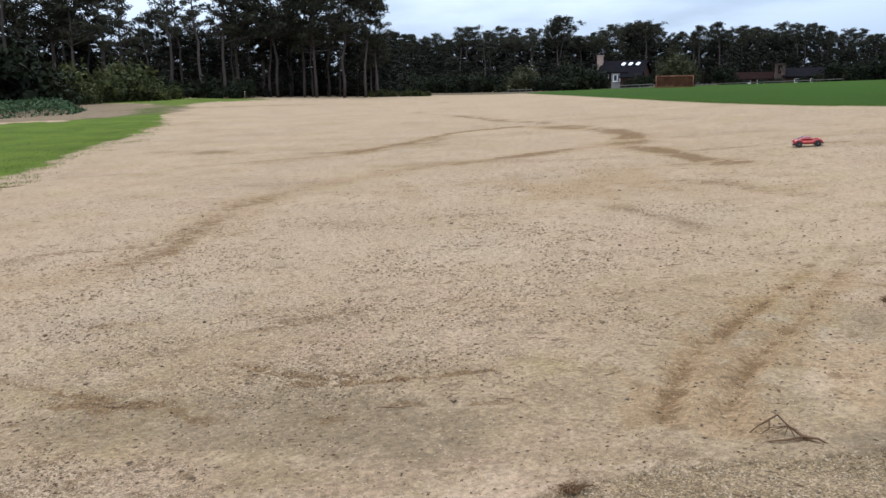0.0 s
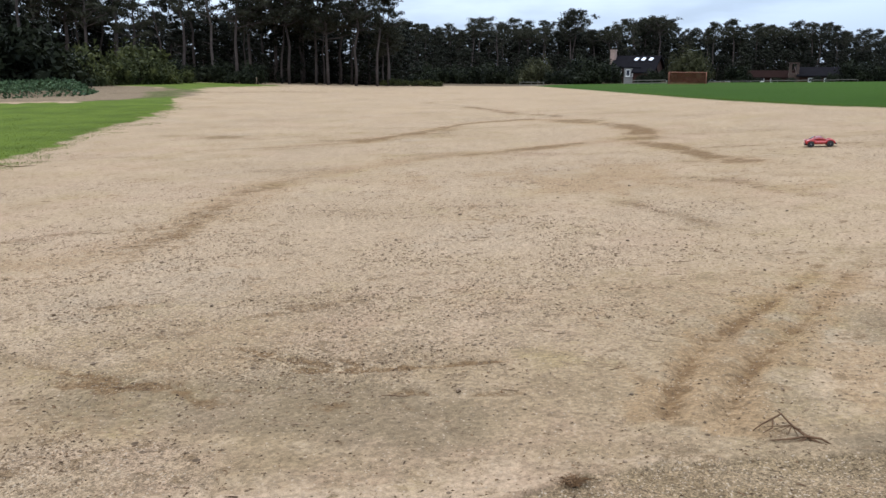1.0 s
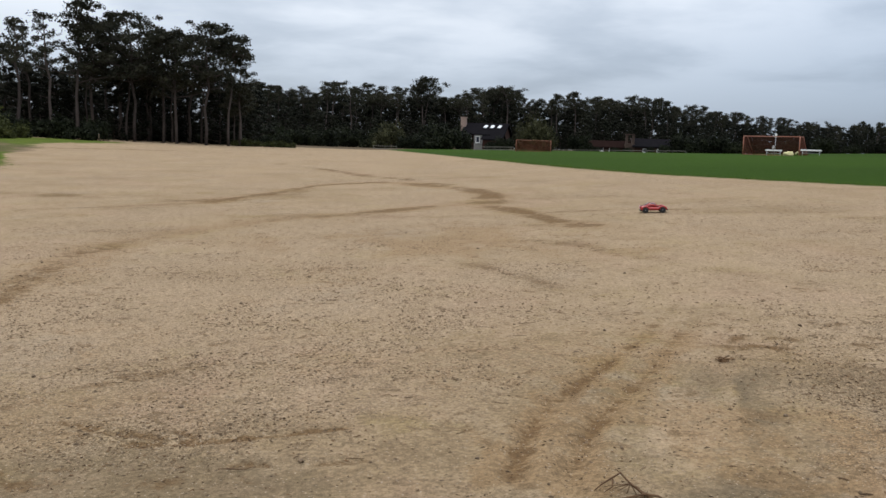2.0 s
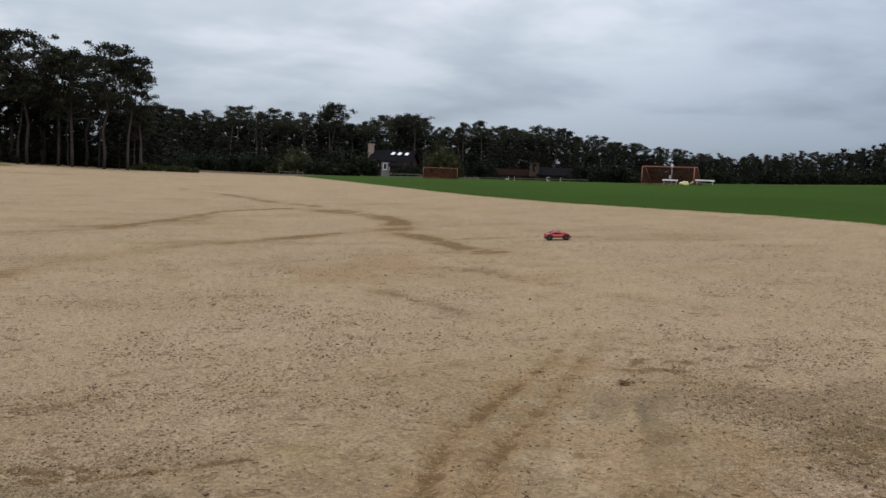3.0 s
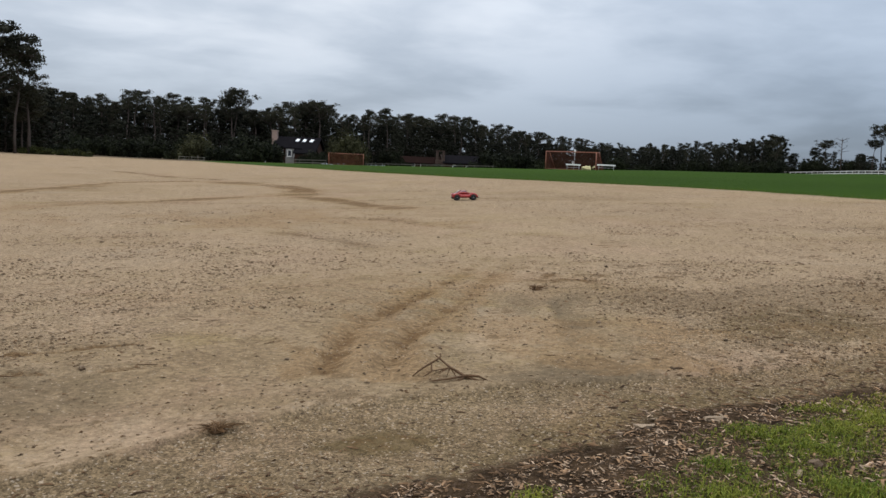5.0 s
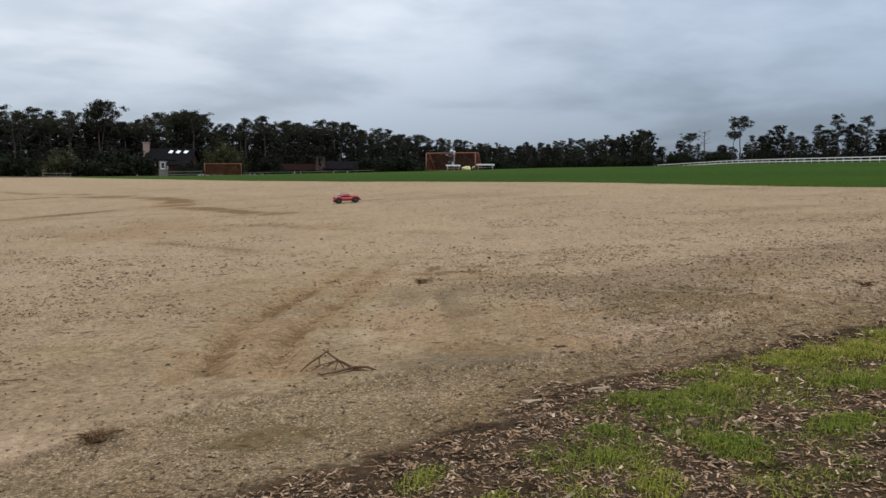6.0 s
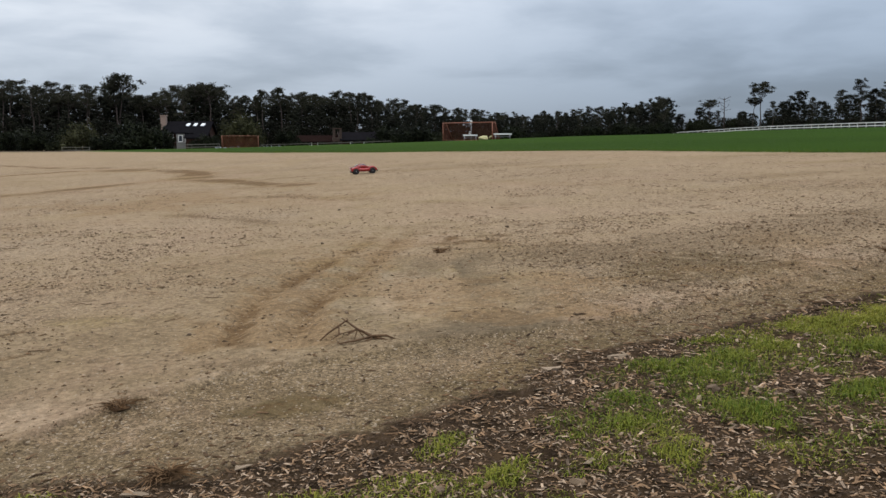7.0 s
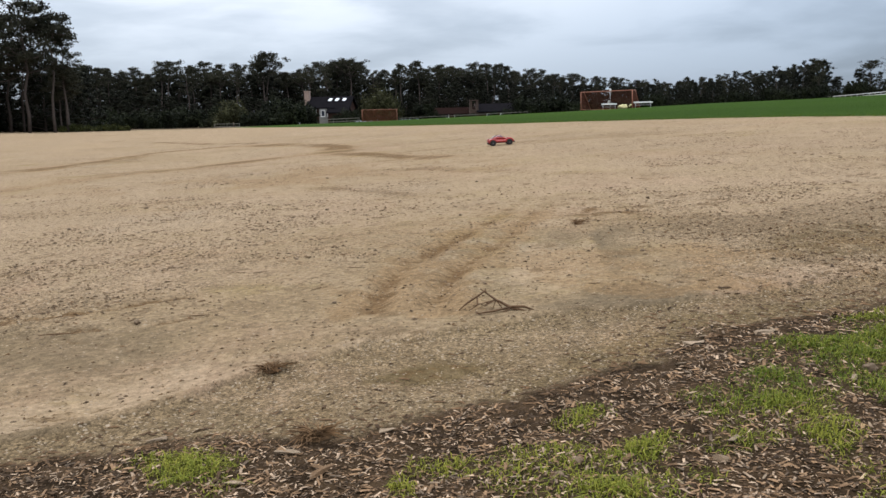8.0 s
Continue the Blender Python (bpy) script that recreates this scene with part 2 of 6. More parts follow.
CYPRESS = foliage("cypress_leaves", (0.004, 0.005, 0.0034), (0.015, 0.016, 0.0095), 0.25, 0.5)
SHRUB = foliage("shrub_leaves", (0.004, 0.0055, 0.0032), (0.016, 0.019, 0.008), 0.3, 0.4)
SHRUB_PALE = foliage("flowering_shrub_leaves", (0.012, 0.016, 0.006), (0.058, 0.060, 0.017))
WILLOW = foliage("willow_leaves", (0.019, 0.020, 0.009), (0.048, 0.047, 0.021))
SUCCULENT = foliage("succulent_leaves", (0.016, 0.032, 0.015), (0.050, 0.075, 0.032))
WHITE = plain("white_paint", (0.60, 0.60, 0.58), 0.6, 0.12, 3.0, 0.05)
NET_PALE = plain("faded_net", (0.135, 0.052, 0.030), 0.9, 0.3, 2.0, 0.0)
ORANGE = plain("orange_paint", (0.27, 0.115, 0.075), 0.5, 0.15, 3.0, 0.05)
NET = plain("orange_net", (0.085, 0.030, 0.019), 0.9, 0.2, 2.0, 0.0)
ROOF = plain("dark_shingle", (0.008, 0.0075, 0.0085), 1.0, 0.25, 1.2, 0.3, specular=0.0)
ROOF_BROWN = plain("brown_shingle", (0.012, 0.007, 0.006), 1.0, 0.25, 1.2, 0.3, specular=0.0)
WALL = plain("pale_stucco", (0.15, 0.148, 0.14), 0.9, 0.12, 1.5, 0.2)
BOARDS = plain("red_brown_boards", (0.030, 0.014, 0.010), 0.85, 0.25, 2.0, 0.2)
CHIMNEY = plain("brown_brick", (0.052, 0.036, 0.029), 0.9, 0.3, 3.0, 0.3)
BRICK = plain("chimney_stucco", (0.24, 0.175, 0.145), 0.9, 0.2, 2.5, 0.3)
GLASS = plain("dark_pane", (0.03, 0.035, 0.045), 0.08, 0.2, 1.0, 0.0, specular=0.6)
SKYLIGHT = plain("skylight_pane", (0.50, 0.52, 0.54), 0.15, 0.05, 1.0, 0.0, specular=0.8)
SACK = plain("pale_canvas", (0.42, 0.38, 0.20), 0.8, 0.2, 3.0, 0.3)
FENCE = plain("greyed_white_paint", (0.14, 0.132, 0.112), 0.7, 0.2, 3.0, 0.05)
RED = plain("red_lacquer", (0.25, 0.012, 0.010), 0.28, 0.15, 8.0, 0.02, specular=0.5)
BLACK = plain("black_plastic", (0.016, 0.016, 0.018), 0.5, 0.2, 20.0, 0.05)
RUBBER = plain("tyre_rubber", (0.030, 0.028, 0.026), 0.9, 0.3, 30.0, 0.3)
CHROME = plain("grey_metal", (0.35, 0.35, 0.36), 0.4, 0.1, 20.0, 0.0, metallic=0.8)
STICKER = plain("white_sticker", (0.75, 0.74, 0.72), 0.5, 0.05, 20.0, 0.0)


# lie of the land: heights by bearing and distance from where the walk begins
BEARINGS = np.array([-60, -35, -20, -8, 1, 9, 16, 25, 34, 45, 55, 90], float)
DISTANCES = np.array([8, 21, 33, 52, 105, 160, 215, 400], float)
# rise at each distance, for each bearing
RISES = np.array([
    [-.27, -.5, -.6, -.4, .5, 1, 1, 1], [-.18, -.46, -.5, -.3, .8, 1, 1, 1], [-.105, -.27, -.25, -.05, .75, 1, 1, 1],
    [-.04, -.11, -.08, .03, .36, .6, .8, 1], [.005, .0, .05, .15, .36, .45, .7, 1], [.05, .13, .32, .52, .72, .82, .9, 1],
    [.085, .26, .56, .75, 1.15, 1.28, 1.3, 1.4], [.13, .47, .72, 1.05, 1.62, 1.72, 1.75, 1.9], [.17, .55, .80, 1.2, 2.2, 2.6, 3.0, 3.4],
    [.22, .62, .95, 1.4, 2.6, 3.7, 4.8, 6], [.25, .70, 1.05, 1.5, 2.9, 4.2, 5.5, 7], [.3, .7, 1, 1.5, 3, 4.5, 6, 7]])
HUB = (0.2, -0.3)


def height(x, y):
    """The ground's height, without its fine relief."""
    x, y = np.asarray(x, float), np.asarray(y, float)
    dx, dy = x - HUB[0], y - HUB[1]
    r, az = np.hypot(dx, dy), np.degrees(np.arctan2(dx, dy))
    az = np.clip(np.where(az > 90, 180 - az, np.where(az < -90, -180 - az, az)), -60, 90)
    i = np.clip(np.searchsorted(BEARINGS, az, side="right") - 1, 0, len(BEARINGS) - 2)
    u = (az - BEARINGS[i]) / (BEARINGS[i + 1] - BEARINGS[i])
    far, logs = np.log(np.clip(r, 8, 400)), np.log(DISTANCES)
    j = np.clip(np.searchsorted(logs, far, side="right") - 1, 0, len(DISTANCES) - 2)
    v = (far - logs[j]) / (logs[j + 1] - logs[j])
    z = (RISES[i, j] * (1 - u) + RISES[i + 1, j] * u) * (1 - v) + (RISES[i, j + 1] * (1 - u) + RISES[i + 1, j + 1] * u) * v
    w = np.clip((r - 5) / 3, 0, 1)
    return 0.0384 * x * (1 - w) + z * w


def lattice(i, j, seed):
    h = (i * 374761393 + j * 668265263 + seed * 974634977) & 0x7FFFFFFF
    h = ((h ^ (h >> 13)) * 1274126177) & 0x7FFFFFFF
    return ((h ^ (h >> 16)) & 0xFFFF) / 65535.0


def value_noise(x, y, seed=0):
    i, j = np.floor(x).astype(np.int64), np.floor(y).astype(np.int64)
    u, v = x - i, y - j
    u, v = u * u * (3 - 2 * u), v * v * (3 - 2 * v)
    a, b = lattice(i, j, seed), lattice(i + 1, j, seed)
    c, d = lattice(i, j + 1, seed), lattice(i + 1, j + 1, seed)
    return (a * (1 - u) + b * u) * (1 - v) + (c * (1 - u) + d * u) * v


def fractal(x, y, octaves=4, seed=0):
    total, gain = np.zeros_like(np.asarray(x, float)), 0.5
    for n in range(octaves):
        total += gain * value_noise(np.asarray(x, float) * 2**n, np.asarray(y, float) * 2**n, seed + n)
        gain *= 0.5
    return total / (1 - 0.5**octaves)


def smooth(v, a, b):
    w = np.clip((v - a) / (b - a), 0, 1)
    return w * w * (3 - 2 * w)


def line_distance(x, y, line):
    best = np.full(np.shape(x), 1e9)
    for (ax, ay), (bx, by) in zip(line, line[1:]):
        vx, vy = bx - ax, by - ay
        s = np.clip(((x - ax) * vx + (y - ay) * vy) / (vx * vx + vy * vy), 0, 1)
        best = np.minimum(best, np.hypot(x - ax - s * vx, y - ay - s * vy))
    return best


def inside(x, y, ring):
    """Signed distance to a ring of points, positive inside."""
    hit = np.zeros(np.shape(x), bool)
    for (ax, ay), (bx, by) in zip(ring, ring[1:] + ring[:1]):
        if ay != by:
            hit ^= ((ay > y) != (by > y)) & (x < (bx - ax) * (y - ay) / (by - ay) + ax)
    d = line_distance(x, y, ring + ring[:1])
    return np.where(hit, d, -d)


FIELD = [(6.6, 128), (7.6, 110), (9.0, 83), (9.6, 59), (10.0, 45.7), (10.4, 35.3), (11.3, 30.2), (12.7, 26.5), (14.2, 24), (15.3, 22), (15.8, 19.4), (16.0, 15), (16.4, 11),
         (22, 5), (40, -8), (330, -60), (330, 60), (190, 128), (160, 190), (120, 205), (75, 185), (40, 172), (22, 168), (11, 150)]
LAWN = [(-9.3, 13.5), (-10, 17), (-11.1, 22.5), (-12.7, 29.8), (-14.4, 38), (-17.8, 49), (-20.5, 56), (-22.3, 51.5), (-23.8, 47.3), (-28.8, 45),
        (-70, 30), (-70, -20), (-14, -20), (-11, 2)]
BACK_LAWN = [(-21.5, 62), (-25, 76), (-22, 96), (-30, 100), (-60, 86), (-52, 74), (-38, 80), (-29, 74)]
VERGE = [(-6, 1.6), (-1.5, 1.9), (-0.35, 1.95), (0.1, 1.95), (0.5, 1.79), (0.98, 1.84), (1.5, 2.03), (1.9, 2.24), (2.5, 2.22), (3.2, 2.32), (3.8, 2.34),
         (6, 2.7), (12, 3.2), (14, -12), (-14, -12), (-12, 0.6)]
# patches of grass in the mulch: x, y, half-widths
TUSSOCKS = [(0.16, 1.77, 0.12, 0.11), (1.10, 1.68, 0.07, 0.07), (0.73, 1.54, 0.10, 0.05), (1.13, 1.45, 0.09, 0.06), (0.58, 1.48, 0.03, 0.05), (0.96, 1.30, 0.08, 0.06), (1.54, 1.55, 0.15, 0.15),
            (2.25, 1.93, 0.45, 0.12), (2.05, 1.80, 0.22, 0.18), (1.70, 1.74, 0.10, 0.09), (1.90, 1.45, 0.10, 0.13), (1.49, 1.10, 0.07, 0.09), (1.19, 1.26, 0.05, 0.05), (1.54, 1.35, 0.07, 0.08),
            (1.35, 1.39, 0.10, 0.07), (3.2, 2.02, 0.8, 0.18), (2.8, 1.72, 0.5, 0.14), (4.4, 1.95, 0.9, 0.30), (2.35, 1.42, 0.20, 0.08), (3.2, 1.35, 0.6, 0.13)]
LOOP = [(3.11, 18.6), (3.75, 20.2), (4.0, 21.8), (3.9, 23.6), (2.77, 26.2), (2.05, 28.2), (1.2, 29.0), (0.3, 28.5), (-0.73, 27.0), (-1.6, 23.8), (-3.0, 20.3)]
# wheel marks: half-width, strength, line
TRAILS = [(0.24, 1.0, [(4.0, 13.1), (3.78, 14.4), (3.58, 16.7), (3.11, 18.6), (1.96, 18.1), (0.7, 16.8), (-0.58, 15.95), (-1.42, 15.1)]),
          (0.20, 0.40, [(-1.42, 15.1), (-2.24, 13.8), (-2.89, 12.4), (-3.27, 10.75), (-3.1, 8.8), (-2.94, 7.6), (-3.15, 6.9), (-3.48, 6.5), (-4.4, 6.1)]),
          (0.22, 0.3, [(2.73, 11.7), (3.23, 10.7), (3.65, 9.5), (4.14, 8.3), (4.7, 7.4)]), (0.16, 0.25, [(1.15, 10.3), (1.5, 9.6), (1.75, 8.9), (2.05, 8.2), (2.2, 7.5)]),
          (0.16, 0.7, [(3.2, 13.4), (3.67, 13.2), (4.2, 13.2)]), (0.25, 0.4, [(4.37, 15.9), (5.41, 15.9), (6.7, 15.5)]), (0.03, 0.75, [(-0.86, 3.62), (-0.52, 3.61), (-0.33, 3.64), (0.17, 3.74)]),
          (0.03, 0.55, [(-1.25, 4.0), (-1.0, 3.83), (-0.74, 3.71), (-0.52, 3.62), (-0.63, 3.78)]), (0.03, 0.7, [(-0.76, 5.64), (-0.4, 5.74), (-0.06, 5.84)]),
          (0.14, 0.4, [(-4.56, 7.57), (-4.16, 7.9), (-3.65, 8.07), (-2.9, 8.1)]), (0.05, 0.5, [(2.62, 5.21), (2.95, 5.2), (3.5, 5.4)]), (0.04, 0.45, [(2.7, 5.5), (3.1, 5.5), (3.6, 5.75)]),
          (0.04, 0.45, [(-2.6, 3.9), (-1.6, 3.45), (-0.9, 3.35)]), (0.03, 0.5, [(-0.33, 3.32), (-0.02, 3.27), (0.25, 3.3)])]
TRAILS += [(0.35, 0.55, [(-3.5, 48.6), (-1.15, 42.6), (0.9, 35.3), (2.4, 30.5), (3.3, 26.3), (3.9, 22.5)]), (0.30, 0.3, [(-6.5, 18.6), (-3.8, 19.7), (-2.6, 20.5), (-1.4, 21.7), (-0.9, 25.0)]),
           (0.9, 0.6, [(-26, 60), (-21.5, 63.2), (-17.5, 68.7), (-12.5, 71.6), (-7.5, 71.6), (-3, 72.5)]), (0.10, 0.28, [(-1.9, 4.03), (-1.4, 4.6), (-0.7, 5.1)]),
           (0.08, 0.5, [(-1.95, 3.45), (-1.4, 3.4), (-1.15, 3.2), (-0.6, 3.15)]), (0.18, 0.2, [(3.3, 12.0), (4.2, 11.2), (5.6, 10.9), (7.5, 11.2)]), (0.20, 0.2, [(0.6, 13.2), (1.4, 12.0), (2.3, 11.4), (3.4, 11.3)])]
BAND = [(-3.0, 20.3), (-5.5, 22.0), (-9, 24)]
# outer edge of the stony lip before the verge
SHELF = [(-7, 1.75), (-2.0, 2.0), (-0.46, 2.12), (-0.26, 2.13), (0.0, 2.21), (0.25, 2.35), (0.42, 2.46), (0.75, 2.58), (1.2, 2.60), (1.6, 2.66), (1.9, 2.60), (2.3, 2.55), (3.2, 2.7), (6, 3.2),
         (12, 3.8), (12, 0), (-12, 0)]
RUTS = [[(0.85, 3.03), (0.97, 3.41), (1.17, 3.87), (1.50, 4.35), (1.85, 4.85), (2.30, 5.45), (3.15, 6.85)], [(1.09, 2.97), (1.24, 3.35), (1.48, 3.82), (1.80, 4.25), (2.22, 4.90), (2.9, 6.0)]]


def grassiness(x, y):
    g = np.zeros(np.shape(x))
    rag = 1.5 * (fractal(x * 8, y * 8, 4, 41) - 0.52)
    for cx, cy, rx, ry in TUSSOCKS:
        g = np.maximum(g, 1 - np.hypot((x - cx) / rx, (y - cy) / ry) * 0.75 + rag)
    loose = fractal(x * 5, y * 5, 4, 43)
    g = np.maximum(g, np.where(inside(x, y, VERGE) > 0.25, smooth(loose, 0.50, 0.68) * 0.34, 0))
    return np.clip(g, 0, 1) * (inside(x, y, VERGE) > 0.02)


def zones(x, y):
    """What the ground is made of at each point."""
    wob = fractal(x * 1.1, y * 1.1, 4, 3) - 0.5
    fine_wob = fractal(x * 6, y * 6, 4, 7) - 0.5
    r = np.hypot(x - HUB[0], y - HUB[1])
    z = {}
    z["field"] = smooth(inside(x, y, FIELD) + 0.35 * wob, -0.12, 0.12)
    edge_strip = 0.75 * smooth(inside(x, y, [(-17, 47), (-20.2, 56), (-24, 70), (-27, 80), (-25, 60), (-21, 52)]) + 2.5 * wob, -0.4, 0.9)
    z["lawn"] = np.maximum(np.maximum(edge_strip, smooth(inside(x, y, LAWN) + 2.2 * wob, -0.3, 0.6)), smooth(inside(x, y, BACK_LAWN) + 3 * wob, -1.0, 1.0) * 0.8)
    z["verge"] = smooth(inside(x, y, VERGE) + 0.14 * fine_wob + 0.12 * wob, -0.06, 0.03)
    z["grassy"] = grassiness(x, y)
    loop = np.maximum(0.9 - 0.9 * smooth(line_distance(x, y, LOOP) + 0.5 * wob + 0.25 * fine_wob, 0.02, 0.16 + 0.008 * r), 0.35 * (1 - smooth(line_distance(x, y, BAND) + 0.7 * wob, 0.1, 0.9)))
    loop = np.maximum(loop, 0.9 - 0.9 * smooth(np.hypot(x - 3.6, (y - 19.6) / 2.2) + 0.7 * wob, 0.10, 0.62))
    trail = np.zeros(np.shape(x))
    for half, strength, line in TRAILS:
        trail = np.maximum(trail, strength * (1 - smooth(line_distance(x, y, line) + (0.5 * half + 0.04) * fine_wob + 0.8 * half * wob, 0.1 * half, 1.6 * half)))
    rut = np.zeros(np.shape(x))
    for line in RUTS:
        fade = np.clip(1.25 - (y - 3.4) / 3.4, 0, 1) * (0.5 + 0.5 * smooth(y, 2.8, 3.4))
        rut = np.maximum(rut, (0.45 + 0.5 * smooth(fractal(x * 3, y * 3, 3, 19), 0.35, 0.65)) * fade * (1 - smooth(line_distance(x, y, line) + 0.10 * fine_wob, 0.0, 0.08)))
    broken = 0.15 + 1.15 * smooth(fractal(x * 1.1, y * 1.1, 4, 17), 0.30, 0.68)
    # faint brown sweeps where wheels have turned
    sweeps = 0.22 * smooth(fractal((x + 0.4 * y) * 0.35, y * 0.8, 4, 23), 0.55, 0.75) * (r > 3)
    bowl = 1 - smooth(np.hypot((x - 0.86) / 0.22, (y - 2.22) / 0.10) + 0.7 * fine_wob, 0.3, 1.0)
    ripple = 1.0 * np.exp(-(((x - 3.2) / 0.75) ** 2) - (((y - 5.3) / 0.8) ** 2)) * smooth(np.sin((y + 0.15 * x) * 17 + 9 * fractal(x * 2.5, y * 2.5, 3, 59)), 0.1, 0.9) * smooth(fractal(x * 4, y * 4, 3, 18), 0.35, 0.6)
    z["track"] = np.clip(np.maximum.reduce([1.2 * loop * broken, 1.2 * trail * broken, 1.0 * rut, sweeps, 0.5 * bowl, ripple]), 0, 1)
    hollow = 1 - smooth(np.hypot((x - 1.75) / 0.45, (y - 2.62) / 0.30) + 0.8 * fine_wob, 0.5, 1.1)
    # smooth silt swept aside by turning wheels
    bow = np.interp(y, [2.7, 3.3, 3.83, 4.34, 4.6], [1.80, 2.0, 2.23, 2.42, 2.55])
    fan = smooth(x - bow + 0.06 * fine_wob, 0.0, 0.04) * (1 - smooth(x - bow + 0.5 * wob + 0.3 * fine_wob, 0.05, 0.34)) * smooth(y + 0.3 * fine_wob, 2.9, 3.3) * (1 - smooth(y + 0.5 * wob, 4.25, 4.6))
    swept = 0.55 * (1 - smooth(np.hypot((x - 2.2 - 0.45 * (y - 4.25)) / 0.17, (y - 4.25) / 0.42) + 0.8 * wob, 0.4, 1.2))
    swept = np.maximum(swept, 0.75 * (1 - smooth(np.hypot((x - 1.85) / 0.36, (y - 2.75) / 0.26) + 0.9 * fine_wob, 0.4, 1.2)))
    z["silt"] = np.clip(np.maximum(fan, swept), 0, 1)
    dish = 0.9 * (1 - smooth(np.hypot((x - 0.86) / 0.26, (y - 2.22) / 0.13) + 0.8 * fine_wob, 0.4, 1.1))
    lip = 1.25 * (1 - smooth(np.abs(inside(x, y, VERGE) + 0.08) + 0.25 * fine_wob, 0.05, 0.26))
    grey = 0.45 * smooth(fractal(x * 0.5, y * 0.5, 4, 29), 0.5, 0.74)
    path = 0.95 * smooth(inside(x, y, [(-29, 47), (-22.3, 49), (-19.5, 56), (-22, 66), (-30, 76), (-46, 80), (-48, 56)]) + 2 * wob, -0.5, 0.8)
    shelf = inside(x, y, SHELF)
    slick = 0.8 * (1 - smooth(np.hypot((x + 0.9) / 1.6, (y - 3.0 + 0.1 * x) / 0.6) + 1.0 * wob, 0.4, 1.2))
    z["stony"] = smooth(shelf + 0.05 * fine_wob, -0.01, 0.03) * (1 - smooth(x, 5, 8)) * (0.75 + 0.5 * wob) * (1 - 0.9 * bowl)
    # last term only darkens the colour towards the hub, gone by about 7 m
    z["damp_near_dark"] = 0.85 * np.clip(np.maximum.reduce([hollow, dish, slick, lip, grey, path, 0.42 * (1 - smooth(r + 3 * wob, 3.0, 7.0))]), 0, 1)
    bank_edge = 1 - smooth(np.abs(inside(x, y, VERGE) + 0.10) + 0.3 * fine_wob + 0.3 * wob, 0.03, 0.2)
    yard = 1 - smooth(np.hypot((x - 3.2) / 0.8, (y - 3.3) / 0.5) + 1.2 * wob, 0.4, 1.2)
    z["moss"] = np.clip(np.maximum.reduce([bank_edge * smooth(x, 0.5, 1.1), 1.05 * dish, 0.6 * yard]), 0, 1)
    heap = np.maximum(1 - smooth(np.hypot((x - 0.98) / 0.55, (y - 2.50 + 0.2 * (x - 0.98)) / 0.11) + 0.8 * fine_wob, 0.4, 1.1), 0.9 * (1 - smooth(np.hypot((x - 0.68) / 0.34, (y - 2.03 + 0.15 * (x - 0.68)) / 0.05) + 0.8 * fine_wob, 0.4, 1.1)))
    bank = 1 - smooth(np.hypot((x + 0.9) / 1.2, (y - 2.35) / 0.22) + 0.6 * wob, 0.5, 1.2)
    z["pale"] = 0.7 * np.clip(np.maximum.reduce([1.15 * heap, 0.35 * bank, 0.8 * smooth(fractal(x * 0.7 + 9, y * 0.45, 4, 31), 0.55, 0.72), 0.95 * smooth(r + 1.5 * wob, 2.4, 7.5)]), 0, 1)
    ledge = smooth(-inside(x, y, SHELF), 0.0, 0.02) * (1 - smooth(-inside(x, y, SHELF) + 0.4 * wob, 0.10, 0.42)) * smooth(-x, -0.6, -0.1)
    step = smooth(bow - x, 0.0, 0.02) * (1 - smooth(bow - x, 0.04, 0.16)) * smooth(y, 2.9, 3.3) * (1 - smooth(y, 4.2, 4.6))
    glade = 1 - smooth(np.hypot((x - 1.85 - 0.42 * (y - 3.6)) / 0.34, (y - 3.6) / 0.95) + 0.6 * wob + 0.3 * fine_wob, 0.4, 1.15)
    z["pale"] = np.clip(np.maximum.reduce([z["pale"], 0.95 * ledge, 0.6 * step, 0.9 * glade * (1 - fan)]), 0, 1)
    z["pale"] *= 1 - np.clip(1.4 * z["track"], 0, 1)
    # rust-coloured fines between and beside the wheel marks
    between = np.zeros(np.shape(x))
    for line in RUTS:
        between = np.maximum(between, 1 - smooth(line_distance(x, y, line) + 0.3 * fine_wob, 0.03, 0.24))
    between *= 1 - smooth(y, 4.8, 6.5)
    rust = 0.8 * smooth(fractal(x * 1.3 + 4, y * 1.0, 4, 97), 0.52, 0.68)
    turning = (1 - smooth(np.hypot((x - 1.9) / 3.4, (y - 11.5) / 3.6) + 0.9 * wob, 0.4, 1.2)) * smooth(fractal(x * 0.9, y * 0.55, 4, 99), 0.36, 0.62)
    arcs = np.zeros(np.shape(x))
    for half, strength, line in TRAILS[:2] + [(0, 1, LOOP)]:
        arcs = np.maximum(arcs, 1 - smooth(line_distance(x, y, line) + 0.9 * wob, 0.1, 1.1))
    z["ochre"] = np.clip(np.maximum.reduce([0.95 * between, rust * (0.45 + 0.4 * (x > 0.4) * (y < 4)), 0.7 * turning, 0.6 * arcs]), 0, 1) * (1 - z["verge"])
    # broad fields of loose grit, and the smoother ways driven through them
    way = 1 - smooth(np.hypot((x - 2.3 - 0.45 * (y - 5)) / 1.0, (y - 5) / 4.5) + 0.6 * wob, 0.5, 1.2)
    spread = np.maximum(0.9 * (1 - smooth(np.hypot((x + 1.4) / 3.4, (y - 7.4) / 4.0) + 1.2 * wob, 0.55, 1.25)), 0.9 * smooth(fractal(x * 0.5 + 3, y * 0.5, 5, 101), 0.44, 0.60))
    spread = np.maximum(spread, 0.9 * (1 - smooth(np.hypot((x - 4.5) / 2.6, (y - 5.5) / 1.8) + 0.9 * wob, 0.5, 1.3)))
